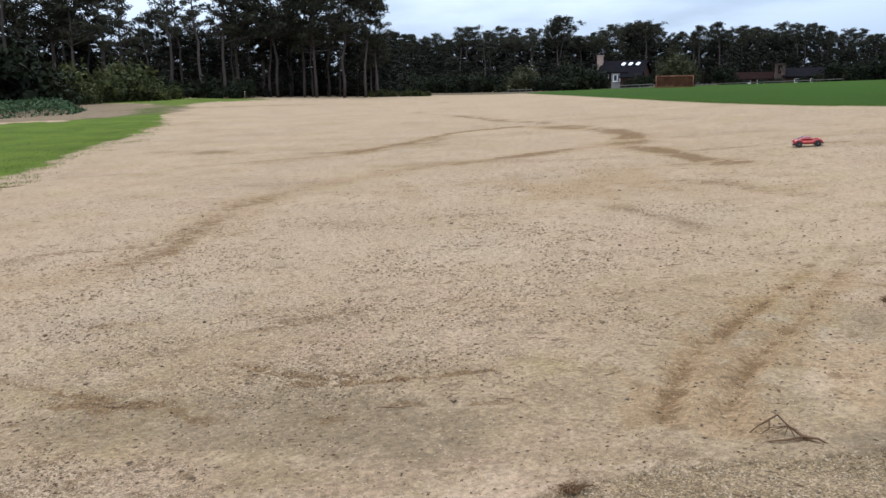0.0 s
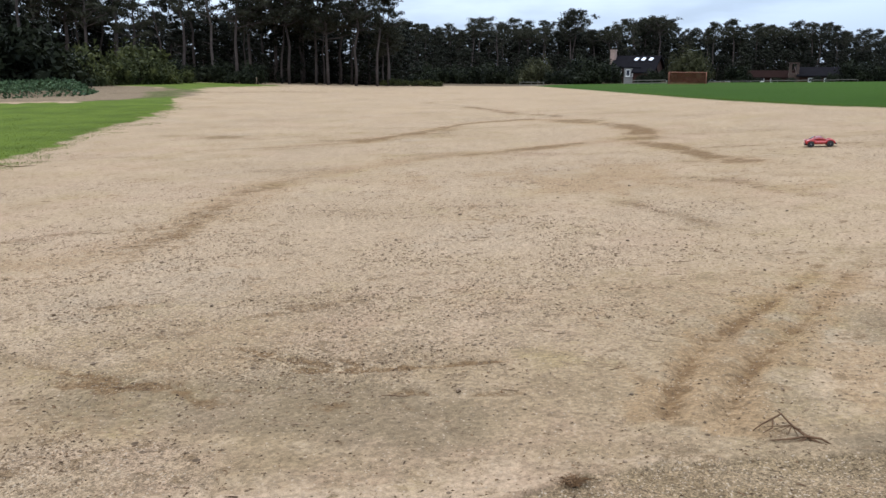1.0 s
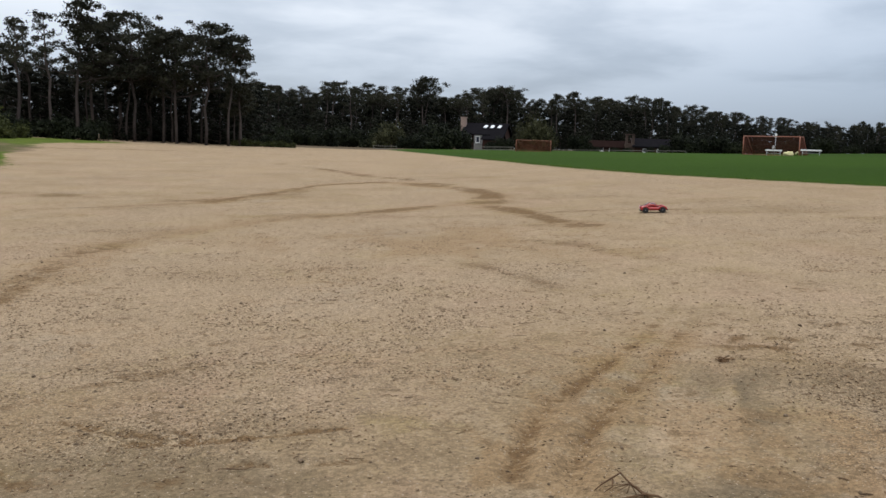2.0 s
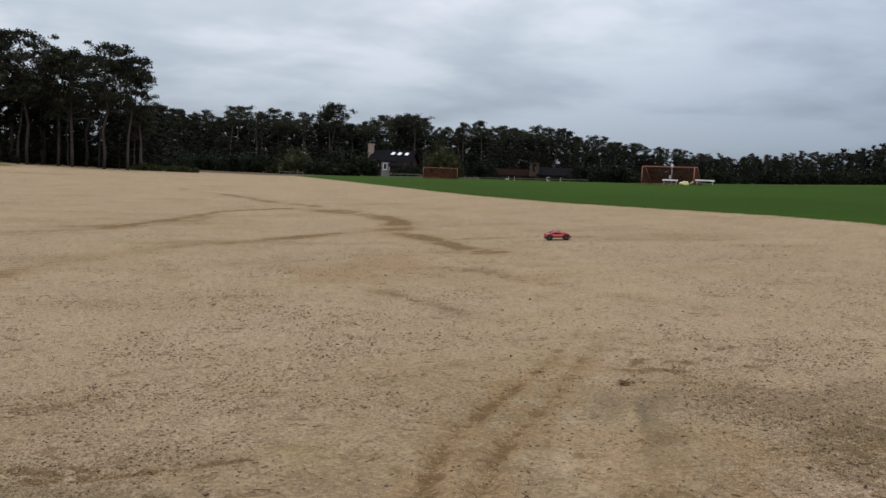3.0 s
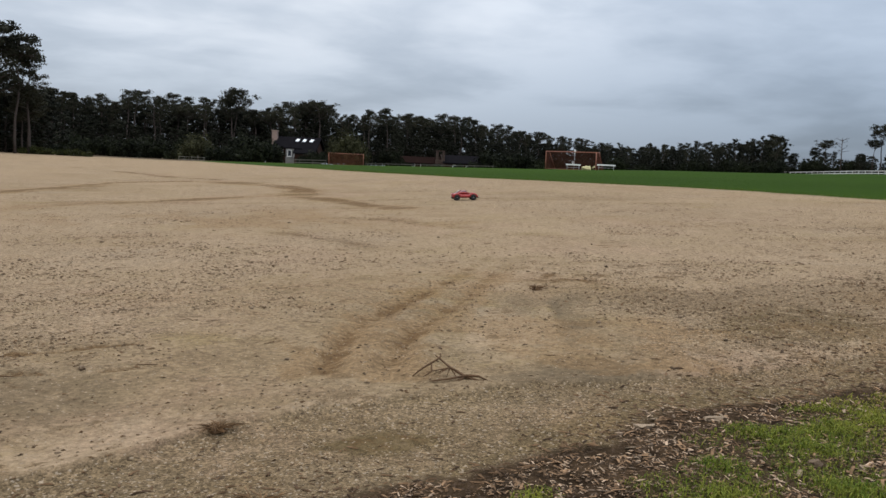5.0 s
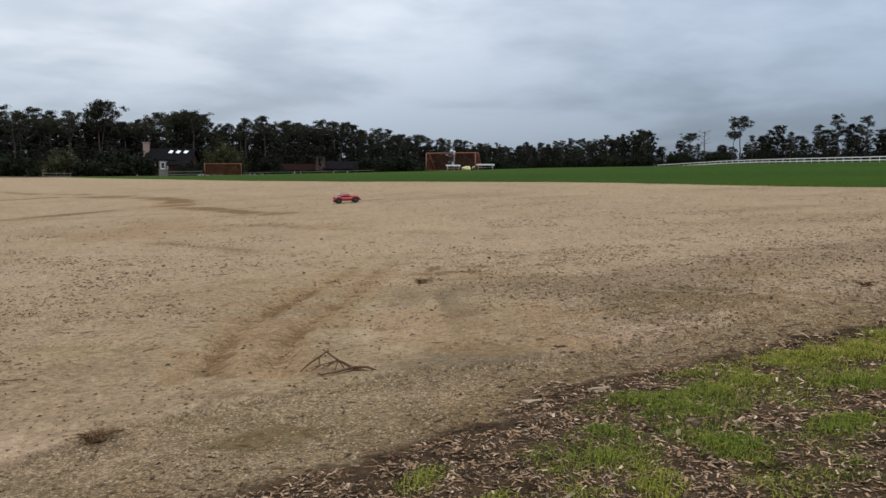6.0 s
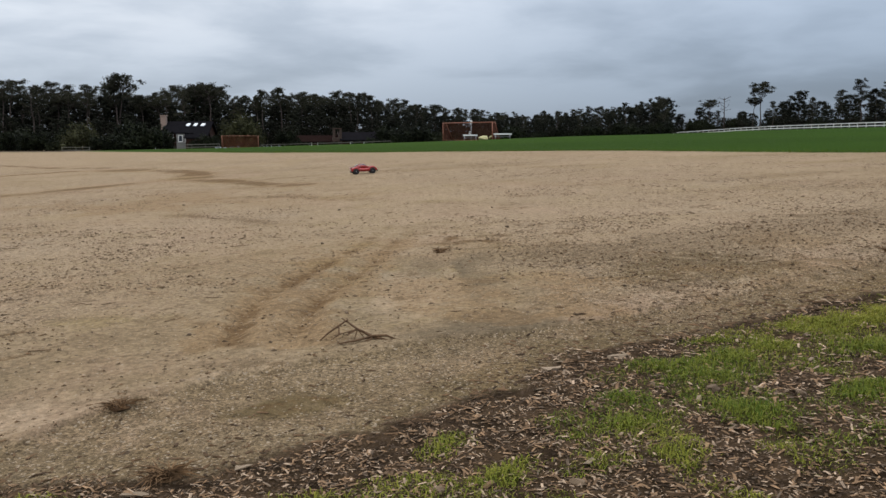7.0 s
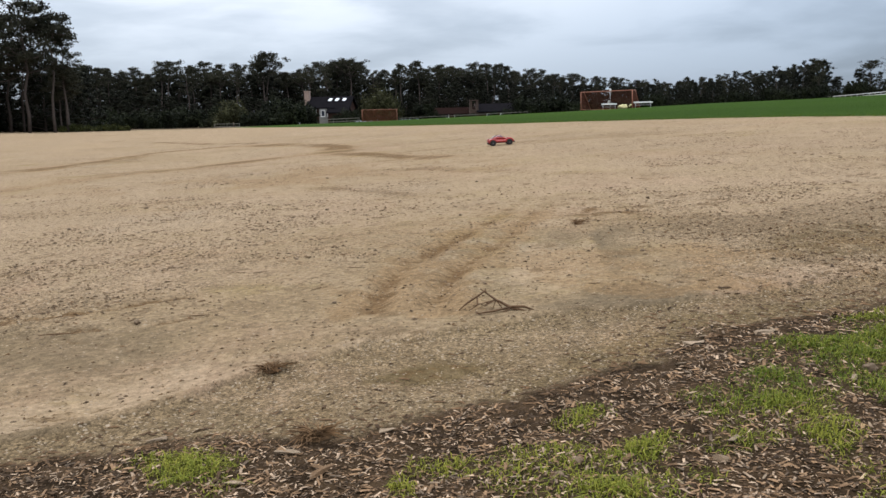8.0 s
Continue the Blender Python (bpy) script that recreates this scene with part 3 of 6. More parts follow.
    z["grit"] = np.clip(spread * (1 - 0.85 * way) * (1 - 0.9 * ledge) * (1 - 0.9 * glade) * (1 - z["silt"]), 0, 1)
    dark = 1 - smooth(np.hypot((x - 5.0) / 2.4, (y - 4.1 - 0.1 * (x - 5)) / 0.75) + 1.2 * wob, 0.5, 1.3)
    dark = np.maximum(dark, 0.9 * (1 - smooth(np.hypot((x - 3.35) / 0.75, (y - 4.0) / 0.7) + 1.3 * wob, 0.4, 1.2)))
    rim = 1 - smooth(np.abs(y - 2.75 - 0.08 * x) + 0.5 * wob, 0.1, 0.5)
    z["coarse"] = 0.9 * np.clip(np.maximum(dark, 0.6 * rim * smooth(x, 2.0, 3.2)), 0, 1)
    wood = smooth(r + 8 * wob, 122, 130) * (z["field"] < 0.5)
    # grows only with distance from the hub, to calm the far mottling
    z["far_fade"] = smooth(r + 4 * wob, 13, 30)
    z["litter"] = np.maximum(wood, 0.6 * path)
    return z


def relief(x, y, z):
    """Fine height over the lie of the land: clods, ruts, ripples and ragged edges."""
    r = np.hypot(x - HUB[0], y - HUB[1])
    near = 1 - smooth(r, 8, 25)
    out = near * (0.020 * (fractal(x * 1.5, y * 1.5, 4, 51) - 0.5) + 0.012 * (fractal(x * 7, y * 7, 4, 53) - 0.5) + (1 - smooth(r, 4.5, 7)) * (0.005 + 0.011 * z["grit"] + 0.012 * z["coarse"]) * (fractal(x * 22, y * 22, 3, 55) - 0.5))
    # lumps thrown up here and there
    out += (1 - smooth(r, 3.8, 5.6)) * 0.010 * z["grit"] * smooth(fractal(x * 10, y * 10, 3, 67), 0.60, 0.80)
    for line in RUTS:
        d = line_distance(x, y, line)
        fade = np.clip(1.15 - (y - 3.4) / 2.6, 0, 1)
        out += fade * (-0.020 * np.exp(-((d / 0.055) ** 2)) + 0.009 * np.exp(-(((d - 0.105) / 0.035) ** 2)))
    for half, strength, line in TRAILS[6:14]:
        d = line_distance(x, y, line)
        out += -0.008 * np.exp(-((d / 0.035) ** 2)) + 0.005 * np.exp(-(((d - 0.07) / 0.03) ** 2))
    d = line_distance(x, y, LOOP)
    out += 0.03 * (fractal(x * 4, y * 4, 3, 57) - 0.5) * np.exp(-((d / 0.5) ** 2))
    # ripples left by turning wheels, and the step along the silt
    out += -0.010 * z["silt"]
    fan = np.exp(-(((x - 3.2) / 0.7) ** 2) - (((y - 5.3) / 0.9) ** 2))
    out += 0.024 * fan * np.sin((y + 0.15 * x) * 17 + 9 * fractal(x * 2.5, y * 2.5, 3, 59)) * fractal(x * 3, y * 3, 3, 60)
    out += -0.02 * np.exp(-((x - 0.86) / 0.2) ** 2 - ((y - 2.22) / 0.1) ** 2)
    out += -0.020 * z["stony"] + 0.012 * np.exp(-((inside(x, y, SHELF) / 0.05) ** 2)) * (r < 8)
    out += 0.012 * z["verge"] * (fractal(x * 12, y * 12, 3, 61) - 0.35)
    out += 0.05 * z["lawn"] * fractal(x * 2, y * 2, 3, 63)
    return out


def surface(x, y):
    """The finished ground's height at arrays of points."""
    x, y = np.atleast_1d(np.asarray(x, float)), np.atleast_1d(np.asarray(y, float))
    return height(x, y) + relief(x, y, zones(x, y))


def mesh_of(name, verts, faces, mats=(), smooth_shade=False):
    me = bpy.data.meshes.new(name)
    me.from_pydata(np.asarray(verts).tolist() if not isinstance(verts, list) else verts, [], faces if isinstance(faces, list) else np.asarray(faces).tolist())
    for m in mats:
        me.materials.append(m)
    if smooth_shade:
        me.polygons.foreach_set("use_smooth", np.ones(len(me.polygons), bool))
    return me


def build_ground():
    """One sheet on rings round the hub, fine in front, reaching the horizon; its faces are dealt out to the surfaces."""
    ahead = np.arange(-42, 72, 0.3)
    spokes = np.radians(np.concatenate([ahead, np.arange(72, 318, 3.0)]))
    rings = np.concatenate([[0.01, 0.1, 0.2], np.arange(0.3, 6.0, 0.016), np.geomspace(6.0, 420, 250), [600, 1000, 2000, 4500]])
    rr, aa = np.meshgrid(rings, spokes, indexing="ij")
    x, y = HUB[0] + rr * np.sin(aa), HUB[1] + rr * np.cos(aa)
    zone = zones(x, y)
    z = height(x, y) + relief(x, y, zone)
    count, turn = len(rings), len(spokes)
    verts = np.stack([x, y, z], -1).reshape(-1, 3)
    i, j = np.meshgrid(np.arange(count - 1), np.arange(turn), indexing="ij")
    k = (j + 1) % turn
    faces = np.stack([i * turn + j, i * turn + k, (i + 1) * turn + k, (i + 1) * turn + j], -1).reshape(-1, 4)

    def mean(values):
        return values.reshape(-1)[faces].mean(1)

    kinds = np.zeros(len(faces), int)
    kinds[mean(zone["field"]) > 0.5] = 1
    kinds[(mean(zone["lawn"]) > 0.5) & (kinds == 0)] = 2
    kinds[(mean(zone["verge"]) > 0.5) & (kinds == 0)] = 3
    made = []
    names = [("ground", "pale sandy gravel lot with tyre marks and scattered stones", "gravel lot"), ("playing_field", "dark green mown grass playing field", "grass field"),
             ("lawn", "bright green ragged lawn beside the gravel", "lawn"), ("verge", "dark mulch verge with bark chips and patchy grass", "verge")]
    for n, (name, label, category) in enumerate(names):
        some = faces[kinds == n]
        used, index = np.unique(some, return_inverse=True)
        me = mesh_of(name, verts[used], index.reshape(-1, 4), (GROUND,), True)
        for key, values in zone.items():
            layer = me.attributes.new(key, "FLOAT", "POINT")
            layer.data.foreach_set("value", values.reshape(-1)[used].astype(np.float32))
        made.append(tagged(new(name, me), label, category, kind="structure"))
    return made


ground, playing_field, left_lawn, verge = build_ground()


# builders
def part(name, data, parent, label="", at=None):
    """One mesh object under a thing or a part."""
    ob = new(name, data)
    ob.parent = parent
    if at is not None:
        ob.matrix_basis = at
    return tagged(ob, label)


def thing(name, label, category, at, group="", data=None):
    ob = new(name, data)
    ob.matrix_basis = at
    return tagged(ob, label, category, group)


def stand(x, y, turn=0.0, sink=0.0, scale=1.0):
    """A place on the ground."""
    return Matrix.Translation((x, y, float(surface(x, y)[0]) - sink)) @ Matrix.Rotation(radians(turn), 4, "Z") @ Matrix.Scale(scale, 4)


def polar(az, r):
    return HUB[0] + r * math.sin(radians(az)), HUB[1] + r * math.cos(radians(az))


def from_bm(name, bm, *mats, flat=True):
    me = bpy.data.meshes.new(name)
    bm.to_mesh(me)
    bm.free()
    for m in mats:
        me.materials.append(m)
    if not flat:
        me.polygons.foreach_set("use_smooth", np.ones(len(me.polygons), bool))
    return me


def box_mesh(name, size, mat, centre=(0, 0, 0), bevel=0.0):
    bm = bmesh.new()
    bmesh.ops.create_cube(bm, size=1, matrix=Matrix.Translation(centre) @ Matrix.Diagonal((*size, 1)))
    if bevel:
        bmesh.ops.bevel(bm, geom=bm.edges[:], offset=bevel, segments=2, affect="EDGES", profile=0.5)
    return from_bm(name, bm, mat)


def tube(points, radii, sides=6):
    """Verts and faces of a tapered tube along points."""
    points, verts, faces = [Vector(p) for p in points], [], []
    for n, p in enumerate(points):
        way = (points[min(n + 1, len(points) - 1)] - points[max(n - 1, 0)]).normalized()
        side = way.cross(Vector((0.3, 0.9, 0.2))).normalized()
        other = way.cross(side)
        for k in range(sides):
            a = 2 * math.pi * k / sides
            verts.append(tuple(p + float(radii[n]) * (math.cos(a) * side + math.sin(a) * other)))
    for n in range(len(points) - 1):
        for k in range(sides):
            l = (k + 1) % sides
            faces.append((n * sides + k, n * sides + l, (n + 1) * sides + l, (n + 1) * sides + k))
    faces.append(tuple(range(sides))[::-1])
    faces.append(tuple(len(verts) - sides + k for k in range(sides)))
    return verts, faces


def joined(pieces):
    verts, faces = [], []
    for v, f in pieces:
        base = len(verts)
        verts += [tuple(p) for p in v]
        faces += [tuple(base + i for i in q) for q in f]
    return verts, faces


def tube_mesh(name, points, radii, mat, sides=8):
    v, f = tube(points, radii, sides)
    return mesh_of(name, v, f, (mat,), True)


# ---- trees and shrubs ----
def leaf_cards(centres, size, rng, droop=0.0):
    """Small pointed leaf sprays, turned every way, at the given centres."""
    n = len(centres)
    a = rng.normal(size=(n, 3))
    a[:, 2] -= droop
    a /= np.linalg.norm(a, axis=1)[:, None]
    b = np.cross(a, rng.normal(size=(n, 3)))
    b /= np.linalg.norm(b, axis=1)[:, None]
    s = size * rng.uniform(0.6, 1.35, n)[:, None]
    verts = np.stack([centres - a * s, centres + a * s * 0.9 + b * s * 0.5, centres + a * s * 0.6 - b * s * 0.5], 1).reshape(-1, 3)
    return verts, np.arange(3 * n).reshape(-1, 3)


def cloud(rng, centre, radii, n, shell=0.55):
    """Points in a lump, denser towards its skin."""
    d = rng.normal(size=(n, 3))
    d /= np.linalg.norm(d, axis=1)[:, None]
    depth = shell + (1 - shell) * rng.uniform(0, 1, n) ** 0.5
    wob = 1 + 0.25 * np.sin(d[:, 0] * 5 + centre[0]) * np.cos(d[:, 1] * 4 + centre[1])
    return np.asarray(centre) + d * (depth * wob)[:, None] * np.asarray(radii)


def lump_core(centre, radii, rng, low=0.45, high=0.8):
    """A ragged inner mass behind the leaves of a lump."""
    bm = bmesh.new()
    bmesh.ops.create_icosphere(bm, subdivisions=1, radius=1)
    v = [tuple(np.asarray(centre) + np.asarray(p.co) * radii * rng.uniform(low, high)) for p in bm.verts]
    f = [tuple(q.index for q in face.verts) for face in bm.faces]
    bm.free()
    return v, f


CROWNS = {"umbrella": (0.80, 0.22, 18, 4), "layered": (0.42, 0.21, 24, 3), "rounded": (0.48, 0.29, 32, 4), "bare": (0.56, 0.15, 11, 2), "crest": (0.68, 0.115, 13, 3), "dense": (0.05, 0.30, 46, 3)}


def pine(name, seed, style, label, leaf=PINE, place=None, tall=16.0):
    """A pine of the given height: leaning tapered trunk, rising limbs, and flat ragged pads of needles along them."""
    rng = np.random.default_rng(seed)
    ob = thing(name, label, "tree", place or Matrix(), "pines round the field")
    lean = rng.uniform(-0.06, 0.06, 2) * tall
    sway = rng.normal(0, 0.012 * tall, (7, 2))
    bole = [(lean[0] * (k / 6) ** 2 + sway[k, 0] * min(k, 3) / 3, lean[1] * (k / 6) ** 2 + sway[k, 1] * min(k, 3) / 3, tall * 0.95 * k / 6 - 0.3) for k in range(7)]
    girth = tall * rng.uniform(0.013, 0.018)
    tubes = [tube(bole, [girth * (1 - 0.13 * k) for k in range(7)], 7)]
    low, wide, count, each = CROWNS[style]
    full = style == "dense"
    pads, cores = [], []

    def on_bole(up):
        return np.array([np.interp(up, [q[2] for q in bole], [q[i] for q in bole]) for i in range(3)])

    lopsided, turned = rng.uniform(0.0, 0.35), rng.uniform(0, 6.28)
    for k in range(count):
        u = (k + rng.uniform(0, 0.8)) / count
        shape = {"crest": 0.6 + 0.45 * math.sin(math.pi * min(u + 0.1, 1)), "umbrella": 0.65 + 0.45 * math.sin(math.pi * min(u + 0.12, 1)), "layered": 1.0 - 0.62 * u, "bare": 1.0 - 0.5 * u,
                 "rounded": math.sqrt(max(0.15, 1 - (1.7 * u - 0.75) ** 2)), "dense": math.sqrt(max(0.04, 1 - (1.05 * u - 0.12) ** 2))}[style]
        a = 2.4 * k + rng.uniform(-0.7, 0.7)
        arm = tall * wide * shape * rng.uniform(0.55, 1.12) * (1 + lopsided * math.cos(a - turned))
        rise = arm * (rng.uniform(0.35, 0.8) if style == "umbrella" else rng.uniform(-0.05, 0.45))
        up = min(tall * (low + (0.97 - low) * u), tall * 0.95)
        base = on_bole(max(up - rise, tall * 0.04))
        tip = base + (arm * math.cos(a), arm * math.sin(a), rise + tall * 0.015)
        mid = base + (tip - base) * 0.5 + rng.normal(0, 0.012 * tall, 3) - (0, 0, 0.1 * abs(rise))
        thick = girth * (0.36 - 0.2 * u)
        tubes.append(tube([base, mid, tip], [thick, thick * 0.7, thick * 0.25], 4))
        for n in range(each):
            f = 1.02 - (0.75 if full else 0.6) * n / each - rng.uniform(0, 0.12)
            spot = base + (tip - base) * f + rng.normal(0, 1, 3) * (arm * 0.18, arm * 0.18, tall * 0.016) + (0, 0, tall * 0.008)
            size = tall * rng.uniform(0.032, 0.056) * (1.45 if full else 1.0)
            radii = np.array((size * rng.uniform(0.9, 1.4), size * rng.uniform(0.9, 1.4), size * rng.uniform(0.45, 0.75) * (1.3 if full else 1.0)))
            pads.append(cloud(rng, spot, radii, 19 if full else 38, 0.35))
            if full and n < 2:
                cores.append(lump_core(spot, radii * 0.9, rng, 0.35, 0.9))
            elif n == 0:
                cores.append(lump_core(spot, radii * 0.55, rng, 0.3, 0.95))
            if not full:
                tubes.append(tube([mid, spot], [thick * 0.35, thick * 0.12], 3))
    # dead stubs below the crown
    if not full:
        for k in range(9 if style == "bare" else 5):
            up, a = tall * rng.uniform(0.22, low + 0.1), rng.uniform(0, 6.28)
            arm = tall * rng.uniform(0.03, 0.09)
            b = on_bole(up)
            tubes.append(tube([b, b + (arm * math.cos(a), arm * math.sin(a), arm * rng.uniform(-0.2, 0.3))], [girth * 0.16, girth * 0.05], 3))
    top = np.array(bole[-1])
    for _ in range(3):
        pads.append(cloud(rng, top + rng.normal(0, 0.02 * tall, 3) * (1, 1, 0.4) + (0, 0, tall * 0.015), np.array((0.045, 0.045, 0.022)) * tall, 34, 0.25))
    v, f = joined(tubes)
    part("trunk", mesh_of("trunk", v, f, (BARK,), True), ob, "grey-brown trunk with bare lower limbs")
    lv, lf = leaf_cards(np.concatenate(pads), tall * (0.0165 if full else 0.0097) + 0.05, rng)
    cv, cf = joined(cores)
    verts = np.concatenate([lv, np.array(cv)])
    faces = lf.tolist() + [tuple(i + len(lv) for i in q) for q in cf]
    part("crown", mesh_of("crown", verts, faces, (leaf,)), ob)
    return ob


def snag(name, seed, place, tall):
    """A dead standing tree: trunk and forked bare limbs."""
    rng = np.random.default_rng(seed)
    tubes = [tube([(0, 0, -0.3), (0.1, 0, tall * 0.5), (0.0, 0.1, tall)], [tall * 0.02, tall * 0.014, tall * 0.005], 6)]
    for k in range(14):
        up = tall * rng.uniform(0.55, 0.95)
        a, arm = rng.uniform(0, 6.28), tall * rng.uniform(0.08, 0.18)
        tip = (arm * math.cos(a), arm * math.sin(a), up + arm * rng.uniform(0.2, 0.7))
        tubes.append(tube([(0.05, 0.05, up), tip], [tall * 0.007, tall * 0.002], 4))
        for _ in range(3):
            tubes.append(tube([tip, tuple(np.array(tip) + rng.normal(0, tall * 0.035, 3))], [tall * 0.003, tall * 0.001], 3))
    v, f = joined(tubes)
    ob = thing(name, "bare grey dead tree among the pines", "tree", place)
    part("trunk", mesh_of("trunk", v, f, (BARK,), True), ob)
    return ob


def shrub(name, seed, radii, lumps, leaf, label, place=None, category="shrub", size=0.21, cards=1550):
    """A shrub of many leafy lumps on short stems."""
    rng = np.random.default_rng(seed)
    ob = thing(name, label, category, place or Matrix())
    radii = np.array(radii, float)
    stems, pads, cores = [], [], []
    for k in range(lumps):
        d = rng.normal(size=3)
        d[2] = abs(d[2])
        d /= np.linalg.norm(d)
        c = d * radii * rng.uniform(0.35, 0.8)
        c[2] += radii[2] * 0.12
        rad = radii * rng.uniform(0.26, 0.42)
        pads.append(cloud(rng, c, rad, int(1.05 * cards) // lumps))
        cores.append(lump_core(c, rad, rng, 0.25, 0.5))
        stems.append(tube([(d[0] * 0.1, d[1] * 0.1, -0.1), tuple(c * 0.6), tuple(c)], [0.05 * radii[2] ** 0.5, 0.03, 0.012], 4))
    v, f = joined(stems)
    part("woody_base", mesh_of("woody_base", v, f, (BARK,), True), ob)
    lv, lf = leaf_cards(np.concatenate(pads), size * 0.95, rng)
    cv, cf = joined(cores)
    verts, faces = np.concatenate([lv, np.array(cv)]), lf.tolist() + [tuple(i + len(lv) for i in q) for q in cf]
    verts[:, 2] = np.maximum(verts[:, 2], -0.05)
    part("foliage", mesh_of("foliage", verts, faces, (leaf,)), ob)
    return ob


TALL = "tall dark green pine with layered pads of needles"
UMBRELLA = "tall pine with bare trunk and flat umbrella crown"
DENSE = "broad dark cypress, leafy down to the ground"
THIN = "thin tall pine with sparse crown"
CREST = "slender pine with a small round head"
ROUND = "tall dark pine with a dense rounded crown"
STYLES = {"umbrella": [11, 12, 13, 14], "layered": [21, 22, 23, 24], "dense": [31, 32, 33, 34], "bare": [41, 42, 43], "crest": [61, 62, 63, 64], "rounded": [51, 52, 53]}
WORDS = {"umbrella": UMBRELLA, "layered": TALL, "dense": DENSE, "bare": THIN, "crest": CREST, "rounded": ROUND}
models = {}


def copy_thing_at(ob, m):
    made = copy_thing(ob, m)
    made.matrix_basis = m
    return made


def plant_all():
    rng = random.Random(5)

    def tree(style, az, r, el, eye=1.4):
        """A tree whose top stands at the elevation el, in degrees."""
        x, y = polar(az, r)
        tall = eye + r * math.tan(radians(el)) - float(height(x, y))
        pick = rng.randrange(12)
        key = (style, STYLES[style][pick % len(STYLES[style])])
        at = Matrix.Translation((x, y, float(height(x, y)) - 0.1)) @ Matrix.Rotation(rng.uniform(0, 6.28), 4, "Z") @ Matrix.Scale(max(tall, 3.0) / 16.0, 4)
        if key in models:
            return copy_thing_at(models[key], at)
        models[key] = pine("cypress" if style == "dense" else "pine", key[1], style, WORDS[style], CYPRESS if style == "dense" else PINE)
        models[key].matrix_basis = at
        return models[key]

    # the tall stand beyond the gravel: the trees that make its outline, then those within it
    for az, r, el, style in ((-19.6, 112, 6.9, "bare"), (-19.0, 118, 6.4, "bare"), (-17.9, 110, 7.3, "bare"), (-16.4, 112, 8.3, "layered"), (-15.5, 116, 7.0, "layered"), (-13.1, 112, 7.7, "rounded"), (-13.9, 118, 7.0, "rounded"),
                             (-11.4, 115, 6.7, "umbrella"), (-10.6, 112, 6.7, "layered"), (-8.8, 110, 7.4, "rounded"), (-7.4, 112, 6.6, "umbrella"), (-6.7, 115, 5.7, "layered"), (-9.8, 119, 6.5, "rounded"), (-12.2, 121, 6.2, "layered"),
                             (-21.0, 116, 4.8, "bare"), (-22.6, 110, 6.4, "layered"), (-23.6, 118, 7.2, "umbrella"), (-25.2, 112, 7.6, "layered"), (-26.4, 116, 7.8, "rounded"), (-28.0, 114, 8.0, "layered"), (-30.0, 116, 8.0, "rounded"),
                             (-14.7, 122, 6.2, "bare"), (-18.4, 123, 5.2, "layered"), (-20.4, 122, 5.2, "umbrella"), (-24.4, 124, 6.0, "rounded")):
        tree(style, az, r, el)
    for n in range(26):
        az = min(-33 + 27 * (n + rng.uniform(-0.5, 0.5)) / 25, -6.6)
        top = float(np.interp(az, [-33, -24, -21, -16.4, -8.8, -6.0], [7.5, 6.8, 4.4, 7.2, 6.8, 4.6]))
        tree(("layered", "bare", "umbrella", "rounded")[rng.randrange(4)], az, 118 + rng.uniform(-4, 12), top * rng.uniform(0.52, 0.80))
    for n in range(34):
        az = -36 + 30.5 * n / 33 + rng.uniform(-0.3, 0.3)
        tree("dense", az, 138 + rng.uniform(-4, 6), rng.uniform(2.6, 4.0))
    # the wood behind the field, to the east
    edge = [(-6, 4.2), (-5, 3.85), (-2.9, 3.2), (-0.7, 3.75), (1.4, 3.7), (3, 3.4), (5.3, 3.7), (7, 3.3), (8.5, 3.4), (10.3, 3.9), (12, 3.3), (13.7, 3.4), (16.3, 3.55), (20.4, 3.3),
            (23.8, 2.75), (27, 2.4), (29.5, 2.1), (31.8, 2.1), (34.1, 2.25), (36.4, 2.45), (38.6, 2.7), (40.4, 3.0)]
    for n in range(190):
        az = -6 + 46.5 * (n + rng.uniform(-0.5, 0.5)) / 189
        top = float(np.interp(az, [a for a, _ in edge], [e for _, e in edge]))
        if n % 3:
            tree(("crest", "crest", "crest", "umbrella", "crest", "bare", "layered")[rng.randrange(7)], az, (240 if n % 2 else 216) + rng.uniform(-4, 10), top * rng.uniform(0.92, 1.11))
        else:
            tree("dense", az, 226 + rng.uniform(-6, 14), top * rng.uniform(0.74, 0.88))
    for n in range(36):
        az = -6 + 46 * n / 35 + rng.uniform(-0.3, 0.3)
        tree("dense", az, 256 + rng.uniform(-4, 6), float(np.interp(az, [a for a, _ in edge], [e for _, e in edge])) * rng.uniform(0.80, 0.90))
    for n in range(52):
        az = -6.5 + 42 * n / 51 + rng.uniform(-0.3, 0.3)
        tree("dense", az, 208 + rng.uniform(-5, 6), rng.uniform(1.3, 2.3) if az < 24 else rng.uniform(1.5, 2.05))
    tree("umbrella", -28.9, 76, 9.0)
    tree("umbrella", -31.5, 82, 8.0)
    for az, el in ((-33, 4.2), (-31, 5.0), (-29.4, 4.3), (-28.0, 3.3)):
        tree("dense", az, 84, el)
    for n in range(26):
        tree("dense", -34 + 27.5 * n / 25 + rng.uniform(-0.4, 0.4), 121 + rng.uniform(-3, 6), rng.uniform(2.2, 4.3))
    tree("umbrella", 5.3, 215, 4.5)
    tree("umbrella", 10.3, 225, 4.05)
